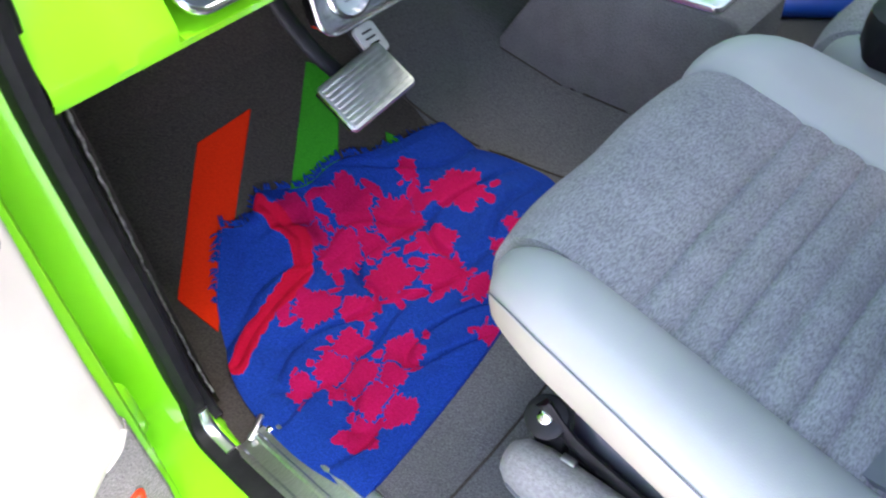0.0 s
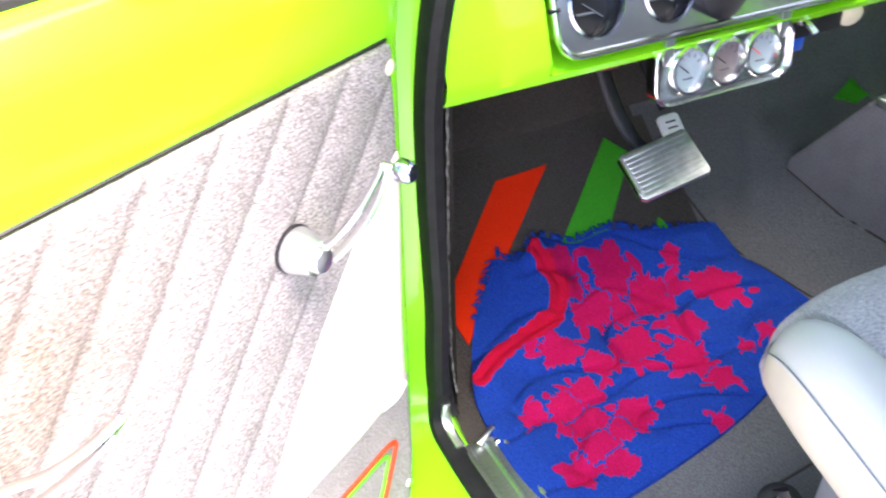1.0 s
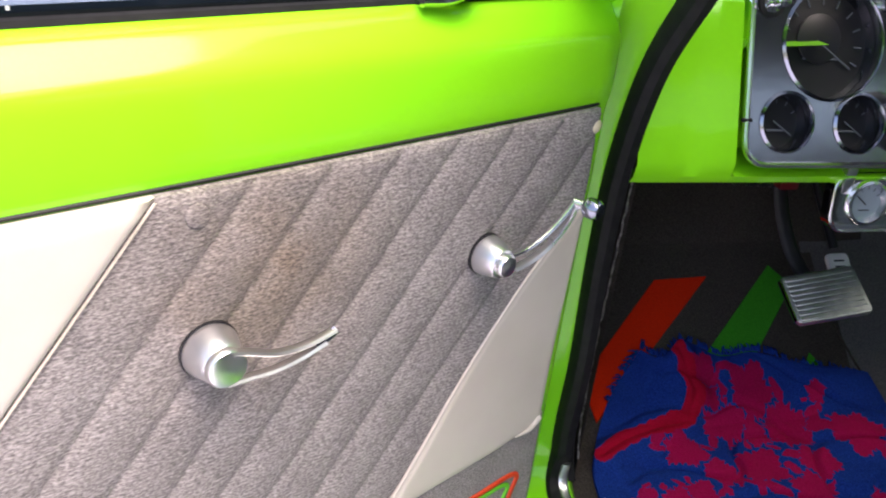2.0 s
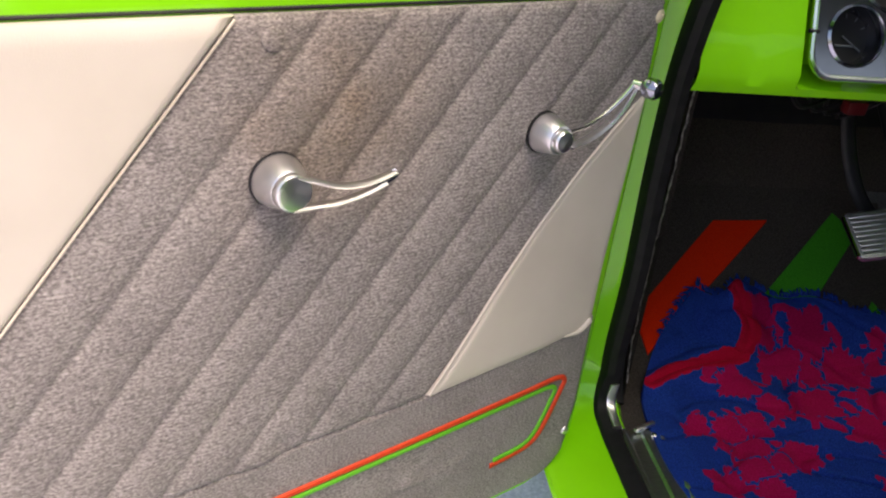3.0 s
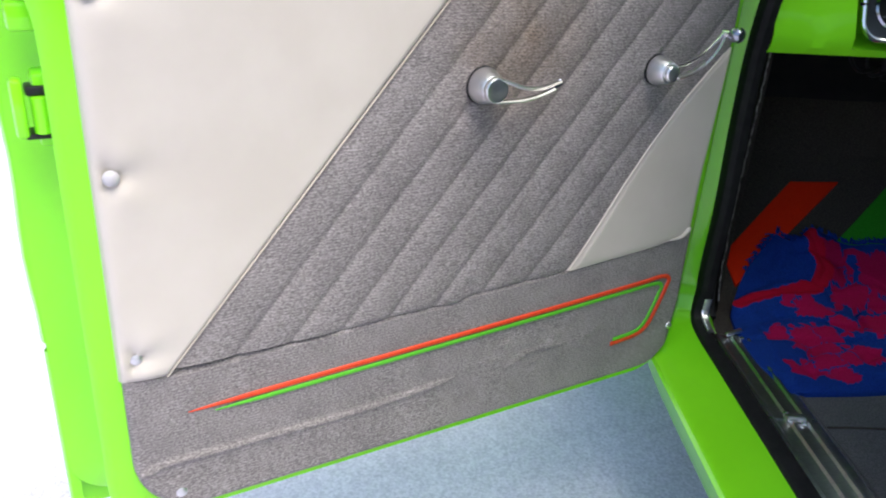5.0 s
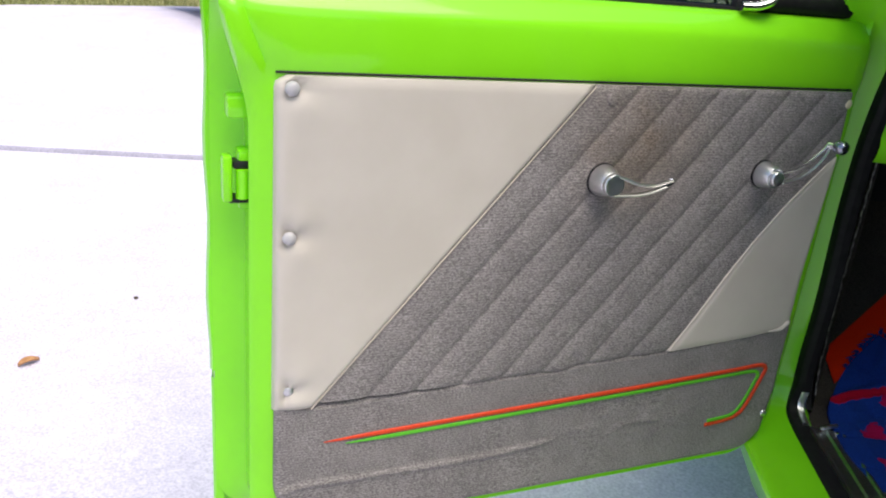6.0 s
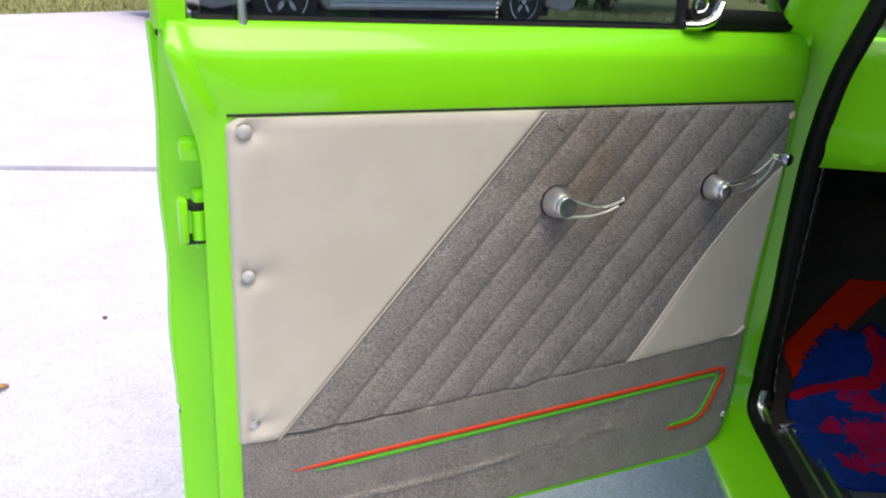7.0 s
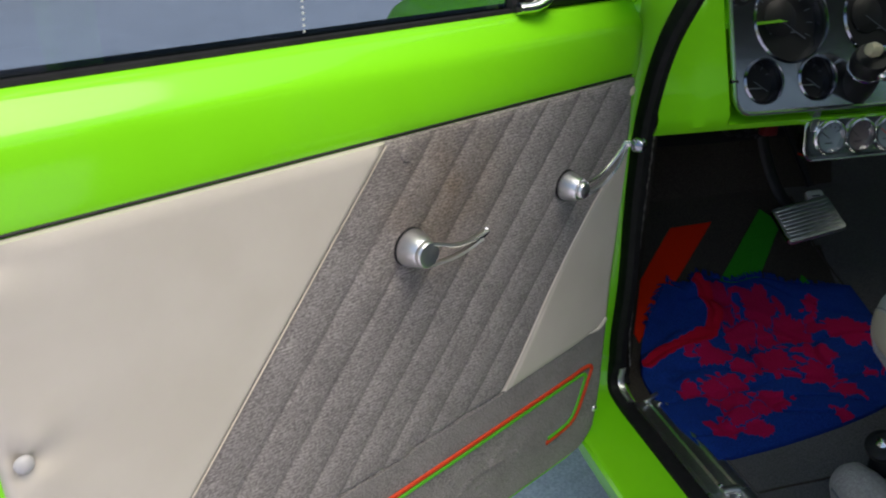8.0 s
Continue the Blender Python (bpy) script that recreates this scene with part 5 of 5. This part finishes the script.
def wave_line(x):
    """Lower edge of the upper trim."""
    return table(x, [(-0.93, 0.650), (-0.895, 0.649), (-0.878, 0.647), (-0.70, 0.651), (-0.56, 0.658), (-0.49, 0.656), (-0.45, 0.664), (-0.29, 0.668), (-0.12, 0.678), (-0.045, 0.688), (-0.030, 0.700)])


def diag_x(z):
    """Edge between the pleated tweed and the right-hand vinyl."""
    return table(z, [(0.65, -0.303), (0.672, -0.290), (0.742, -0.241), (0.80, -0.203), (0.855, -0.163), (0.915, -0.113), (0.954, -0.074), (0.99, -0.036), (1.0, -0.024)])


def trim_right(z):
    return table(z, [(0.44, -0.052), (0.50, -0.043), (0.56, -0.036), (0.68, -0.036), (0.80, -0.035), (0.90, -0.030), (0.98, -0.025), (1.10, -0.022)])


def tweed_panel():
    rows = []
    us = steps(U0, U1 + 0.30, int((U1 + 0.30 - U0) / 0.0031))
    n = 90
    for j in range(n + 1):
        row = []
        for u in us:
            top = TOP - 0.002
            # walk up the slanted line u from the wave line to the top or the right edge
            z = lerp(0.655, top, j / n)
            drift = diag_x(z) - (U1 + SKEW * (z - 0.65)) if z < 0.995 else -0.026
            x = u + SKEW * (z - 0.65) + drift * max(0.0, min(1.0, (u - U0) / (U1 - U0)))
            lim = trim_right(z)
            x = min(x, lim if z > 0.995 else min(lim, diag_x(z)))
            zz = max(z, wave_line(x))
            s = x - SKEW * (zz - 0.65)
            gap = min(abs(s - g) for g in GROOVES)
            puff = 0.48 * min(1.0, gap / 0.011) ** 0.7 + 0.52 * min(1.0, gap / 0.034) ** 0.7
            edge = soft(TOP - zz, 0.006) * soft(lim - x, 0.006) * soft(zz - wave_line(x) + 0.0015, 0.010)
            y = -(0.004 + (0.0046 * puff + 0.0012 * noise.noise(Vector((x * 14, 0, zz * 14)))) * edge) * (0.2 + 0.8 * edge)
            d = math.hypot(x + 0.468, zz - 0.675)
            y += 0.005 * math.exp(-(d / 0.012) ** 2)
            row.append((x, y, zz))
        row.append((row[-1][0], 0.004, row[-1][2]))
        rows.append(row)
    rows.insert(0, [(x, 0.004, z) for x, y, z in rows[0]])
    rows.append([(x, 0.004, z) for x, y, z in rows[-1]])
    return loft(rows)


part("tweed_panel", tweed_panel(), TWEED, door, "grey-brown tweed with slanting pleats and a faint stain", smooth=60)


def vinyl_left():
    rows = []
    n = 60
    for j in range(n + 1):
        v = j / n
        row = []
        for k in range(61):
            s = k / 60
            z0 = 0.650
            z = lerp(z0, TOP - 0.002, v)
            xr = min(U0 + SKEW * (z - 0.65), -0.02)
            k = max(0.0, z - (TOP - 0.016))
            xl = -0.932 + 0.014 - math.sqrt(max(0.0, 0.014 ** 2 - min(k, 0.014) ** 2))
            x = lerp(xl, xr, s)
            edge = soft(x - xl, 0.012) * soft(xr - x, 0.010) * soft(TOP - z, 0.012) * soft(z - z0 + 0.001, 0.012)
            y = -0.004 - 0.0075 * edge - 0.003 * noise.noise(Vector((x * 5, 0, z * 4))) * edge
            for bx, bz in ((-0.914, 1.083), (-0.915, 0.897), (-0.913, 0.678)):
                d = math.hypot(x - bx, z - bz)
                y += 0.0085 * math.exp(-(d / 0.015) ** 2)
                y += 0.0026 * math.exp(-(d / 0.05) ** 2) * math.cos(3 * math.atan2(z - bz, x - bx))
            row.append((x, min(y, 0.002), z))
        row.append((row[-1][0], 0.004, row[-1][2]))
        row.insert(0, (row[0][0] - 0.002, 0.004, row[0][2]))
        rows.append(row)
    rows.insert(0, [(x, 0.004, z - 0.001) for x, y, z in rows[0]])
    rows.append([(x, 0.004, z) for x, y, z in rows[-1]])
    return loft(rows)


part("vinyl_panel", vinyl_left(), VINYL, door, "smooth padded cream vinyl", smooth=60)


def vinyl_right():
    rows = []
    for j in range(49):
        z = lerp(0.668, 0.994, j / 48)
        xl = diag_x(z) + 0.001
        row = []
        xr = trim_right(z)
        for k in range(33):
            x = lerp(xl, max(xr, xl + 0.0002), k / 32)
            zz = max(z, wave_line(x) + 0.001) if z < 0.72 else z
            edge = soft(x - xl, 0.010) * soft(xr - x, 0.010) * soft(zz - wave_line(x) + 0.001, 0.012)
            y = -0.004 - 0.0065 * edge - 0.002 * noise.noise(Vector((x * 8, 4, zz * 6))) * edge
            row.append((x, y, zz))
        row.append((row[-1][0], 0.004, row[-1][2]))
        row.insert(0, (row[0][0], 0.004, row[0][2]))
        rows.append(row)
    rows.insert(0, [(x, 0.004, z) for x, y, z in rows[0]])
    return loft(rows)


part("vinyl_panel", vinyl_right(), VINYL, door, "smooth padded cream vinyl triangle", smooth=60)
stitch = [(U0 + SKEW * (z - 0.65), -0.0085, z) for z in steps(0.648, TOP - 0.004, 40)]
part("welt", tube(stitch, 0.0012, 6), material("pale_welt", (0.60, 0.54, 0.45), 0.5, scale=400, bump=0.4, bump_scale=500), door, "pale welt cord")
part("welt", tube([(diag_x(z), -0.0095, z) for z in steps(0.672, 0.985, 20)], 0.0022, 6), VINYL, door)


def lower_panel():
    rows = []
    xs = steps(-0.932, -0.028, 150)
    n = 70
    base = BOTTOM + 0.014
    for j in range(n + 1):
        row = []
        v = j / n
        for k, x0 in enumerate(xs):
            z = lerp(base, wave_line(x0) - 0.002, v)
            lo, hi = -0.930 + 0.085 - math.sqrt(max(0, 0.085 ** 2 - max(0, base + 0.085 - z) ** 2)), right_x(z - 0.012) - 0.012
            hi = min(hi, trim_right(z) + 0.004)
            x = lerp(lo, hi, (x0 + 0.932) / 0.904)
            edge = soft(z - base + 0.0008, 0.008) * soft(min(x - lo, hi - x) + 0.0005, 0.007)
            y = -0.0015 - 0.0045 * edge
            y -= 0.0016 * noise.noise(Vector((x * 11, 2, z * 16))) * edge
            # a stitched ridge near the bottom and soft puckers towards the hinge
            ridge = table(x, [(-0.93, 0.512), (-0.89, 0.523), (-0.75, 0.521), (-0.60, 0.522), (-0.50, 0.531)])
            if x < -0.48:
                y -= 0.0050 * math.exp(-((z - ridge) / 0.004) ** 2) * min(1, (-0.48 - x) / 0.03) * edge
                y -= 0.0018 * max(0, min(1, (ridge - z) / 0.006)) * min(1, (-0.48 - x) / 0.03) * edge
            else:
                y -= 0.0065 * max(0, noise.noise(Vector((x * 34, 0, z * 60)))) * math.exp(-((x + 0.33) / 0.11) ** 2 - ((z - 0.545) / 0.03) ** 2)
            row.append((x, y, z))
        row.append((row[-1][0] + 0.001, 0.004, row[-1][2]))
        row.insert(0, (row[0][0] - 0.001, 0.004, row[0][2]))
        rows.append(row)
    rows.insert(0, [(x, 0.004, z - 0.001) for x, y, z in rows[0]])
    rows.append([(x, 0.004, z + 0.006) for x, y, z in rows[-1]])
    return loft(rows)


part("lower_tweed_panel", lower_panel(), TWEED, door, "flat grey-brown tweed lower panel", smooth=60)
# black strips draw the shadow lines along the trim edges
part("trim_gap_shadow", tube([(x, -0.001, wave_line(x) - 0.0025) for x in steps(-0.928, -0.035, 60)], 0.0022, 5), BLACK, door)
part("top_gap_shadow", tube([(-0.932, 0.002, TOP + 0.0008), (-0.022, 0.002, TOP + 0.0008)], 0.0017, 5), BLACK, door)

# two-colour cord inlay
line = [(-0.862, 0.590), (-0.70, 0.596), (-0.50, 0.603), (-0.30, 0.610), (-0.14, 0.6165), (-0.085, 0.6195)]
back = [(-0.067, 0.612), (-0.071, 0.595), (-0.086, 0.557), (-0.098, 0.533), (-0.112, 0.521), (-0.135, 0.5155), (-0.178, 0.512)]
Y = -0.0065
upper = smooth_path([(x, Y, z) for x, z in line + back[:3]], 8)
part("orange_cord", tube(upper + smooth_path([(x, Y, z) for x, z in [back[2]] + back[3:]], 6)[1:], 0.0039, 8, flat=0.7, taper=[min(1.0, 0.25 + 0.16 * k) for k in range(200)]), ORANGECORD, door, "orange cord inlay")
inner = [(-0.83, 0.5835)] + [(x, z - 0.0088) for x, z in line[1:5]] + [(-0.094, 0.6085), (-0.082, 0.601), (-0.086, 0.588), (-0.098, 0.557), (-0.108, 0.5375), (-0.120, 0.527), (-0.138, 0.5225), (-0.174, 0.520)]
part("green_cord", tube(smooth_path([(x, Y - 0.0005, z) for x, z in inner], 8), 0.0034, 8, flat=0.6, taper=[min(1.0, 0.25 + 0.16 * k) for k in range(200)]), GREENCORD, door, "green cord inlay")


def button(x, z, r, mat, name, label, depth=0.006, y=-0.008):
    prof = [(0.0, r), (depth * 0.45, r * 0.95), (depth * 0.8, r * 0.7), (depth, r * 0.35), (depth * 1.05, 0)]
    return part(name, lathe(prof, (x, y, z), (0, -1, 0), 22), mat, door, label)


BUTTON = material("pale_button", (0.46, 0.45, 0.45), 0.4, second=(0.5, 0.49, 0.49), scale=40)
button(-0.914, 1.083, 0.0092, BUTTON, "trim_button", "pale covered trim button")
button(-0.915, 0.897, 0.0088, BUTTON, "trim_button", "pale covered trim button", y=-0.007)
button(-0.913, 0.678, 0.0070, PEDALMETAL, "trim_screw", "dull trim screw", 0.003, -0.006)
button(-0.472, 1.080, 0.0095, TWEED, "trim_button", "cloth-covered trim button", 0.003, -0.009)
button(-0.030, 1.080, 0.0085, CREAM, "trim_button", "yellowed trim button", 0.006, -0.004)
button(-0.047, 0.517, 0.0065, SATIN, "trim_screw", "dull trim screw", 0.004, -0.0065)
button(-0.880, 0.474, 0.0080, PEDALMETAL, "trim_screw", "dull trim screw", 0.004, -0.0065)
part("vinyl_tuck", tube(smooth_path([(-0.085, -0.0085, 0.686), (-0.062, -0.011, 0.689), (-0.044, -0.009, 0.700)], 5), 0.0045, 8, taper=[0.3 + 0.07 * k for k in range(11)]), VINYL, door)


def handle(cx, cz, name, label, size=1.0, cap=0.0168):
    """A flared satin base on a black washer, with a polished cap."""
    prof = [(0.0, 0.0232), (0.002, 0.0236), (0.005, 0.0232), (0.015, 0.0202), (0.0245, 0.0176), (0.0258, 0.0168), (0.0258, 0.0110)]
    h = part(name, lathe([(d, r * size) for d, r in prof], (cx, -0.010, cz), (0, -1, 0), 32), HANDLEBASE, door, label)
    part("escutcheon", lathe([(-0.002, 0.0246 * size), (0.0015, 0.0246 * size), (0.0025, 0.0225 * size)], (cx, -0.009, cz), (0, -1, 0), 28), BLACK, h, "black washer")
    part("cap", lathe([(0.0, cap - 0.001), (0.0008, cap), (0.005, cap - 0.0002), (0.0072, cap - 0.0016), (0.0082, cap - 0.0048), (0.0086, 0)], (cx, -0.0358, cz), (0, -1, 0), 32), CAPMETAL, h, "chrome cap")
    return h


h1 = handle(-0.470, 0.965, "door_release", "satin and chrome door release handle")
part("lever", tube(smooth_path([(-0.468, -0.039, 0.9785), (-0.452, -0.041, 0.9735), (-0.430, -0.044, 0.9665), (-0.404, -0.046, 0.9660), (-0.379, -0.048, 0.9725)], 6), 0.0026, 8, flat=1.8), LEVERMETAL, h1, "slim pale metal lever prong")
part("lever", tube(smooth_path([(-0.470, -0.039, 0.9500), (-0.452, -0.041, 0.9505), (-0.432, -0.044, 0.9515), (-0.410, -0.046, 0.9560), (-0.388, -0.048, 0.9640)], 6), 0.0026, 8, flat=1.8), LEVERMETAL, h1, "slim pale metal lever prong")
part("web", tube(smooth_path([(-0.396, -0.047, 0.9620), (-0.388, -0.0475, 0.9663), (-0.378, -0.048, 0.9720)], 4), 0.0044, 8, flat=0.7), DARKCHROME, h1)
h2 = handle(-0.176, 0.969, "window_crank", "satin and chrome window crank with a knob", 0.90, 0.0122)
part("lever", tube(smooth_path([(-0.170, -0.039, 0.9795), (-0.152, -0.042, 0.9840), (-0.130, -0.045, 0.996), (-0.110, -0.048, 1.014), (-0.099, -0.049, 1.027)], 6), 0.0026, 8, flat=1.8), CHROME, h2, "slim bright lever prong")
part("lever", tube(smooth_path([(-0.164, -0.039, 0.9620), (-0.142, -0.042, 0.969), (-0.122, -0.045, 0.982), (-0.106, -0.048, 1.001), (-0.097, -0.049, 1.020)], 6), 0.0030, 8, flat=1.8), CAPMETAL, h2, "slim bright lever prong")
part("stem", tube([(-0.099, -0.049, 1.024), (-0.096, -0.062, 1.024)], 0.005, 10), CHROME, h2)
part("knob", lathe([(0.0, 0.007), (0.004, 0.0105), (0.014, 0.0105), (0.018, 0.008), (0.019, 0)], (-0.096, -0.060, 1.024), (0.1, -1, 0), 20), DARKCHROME, h2, "dark metal crank knob")

# window: seals, glass, vent, frame posts
part("sill_seal", tube([(-0.956, 0.044, 1.2075), (0.006, 0.044, 1.2075)], 0.0052, 8), RUBBER, door, "black rubber window seal")
part("outer_seal", tube([(-0.956, 0.072, 1.2055), (0.004, 0.072, 1.2055)], 0.0090, 8, flat=1.5), RUBBER, door, "black rubber outer window seal")
pane = part("window_glass", box(-0.950, -0.246, 0.048, 0.0525, 1.20, 1.62), TINT, door, "tinted blue-grey wind-down glass")
pane.visible_shadow = False
# white bars stand for the letters of a small sticker
for k in range(7):
    part("sticker_mark", box(-0.5605, -0.5585, 0.0465, 0.0479, 1.2165 + 0.006 * k, 1.2190 + 0.006 * k), MARK, pane)
part("vent_divider", tube([(-0.243, 0.046, 1.205), (-0.262, 0.046, 1.62)], 0.009, 8), BLACK, door)
vent = bmesh.new()
vent.faces.new([vent.verts.new(p) for p in ((-0.236, 0.050, 1.21), (0.0, 0.050, 1.21), (-0.285, 0.050, 1.60), (-0.255, 0.050, 1.62))])
ex = bmesh.ops.extrude_face_region(vent, geom=vent.faces[:])
bmesh.ops.translate(vent, verts=[g for g in ex["geom"] if isinstance(g, bmesh.types.BMVert)], vec=(0, 0.004, 0))
vp = part("vent_glass", vent, CLEAR, door, "small clear vent glass")
vp.visible_shadow = False
part("vent_rubber", tube(smooth_path([(-0.238, 0.045, 1.222), (-0.12, 0.045, 1.222), (-0.02, 0.045, 1.222), (-0.012, 0.045, 1.232), (-0.05, 0.045, 1.285), (-0.16, 0.045, 1.44), (-0.27, 0.045, 1.60)], 6), 0.0165, 10), RUBBER, door, "thick black vent window rubber")
part("vent_latch", tube(smooth_path([(-0.252, 0.026, 1.214), (-0.228, 0.018, 1.216), (-0.205, 0.018, 1.226), (-0.190, 0.024, 1.246)], 6), 0.0075, 10, flat=1.2, axis=(0, 1, 0)), CHROME, door, "curved chrome vent latch")
part("latch_base", lathe([(0, 0.014), (0.008, 0.013), (0.012, 0.007)], (-0.222, 0.036, 1.244), (0, -1, 0), 18), CHROME, door)
part("rear_post", loft([[(x, y, z) for x, y in ((-1.002, 0.100), (-1.002, 0.056), (-0.998, 0.038), (-0.982, 0.032), (-0.968, 0.035), (-0.964, 0.050), (-0.966, 0.10))] for z in (1.195, 1.3, 1.62)], close_v=True, cap=True), PAINT, door)
part("front_post", loft([[(x + 0.012 - 0.70 * (z - 1.205), y, z) for x, y in ((0.030, 0.100), (0.033, 0.05), (0.024, 0.022), (0.006, 0.020), (-0.004, 0.03), (-0.004, 0.10))] for z in (1.19, 1.3, 1.62)], close_v=True, cap=True), PAINT, door)
part("top_rail", box(-1.002, -0.24, 0.018, 0.10, 1.62, 1.665, 0.01), PAINT, door)
part("glass_channel", tube([(-0.903, 0.030, 1.190), (-0.906, 0.036, 1.25), (-0.915, 0.044, 1.62)], 0.0055, 8, flat=0.8), SATIN, door, "bright glass channel strip")
for z in (0.62, 1.02):
    part("hinge", box(0.002, 0.030, 0.045, 0.085, z - 0.045, z + 0.045, 0.008), PAINT, door)
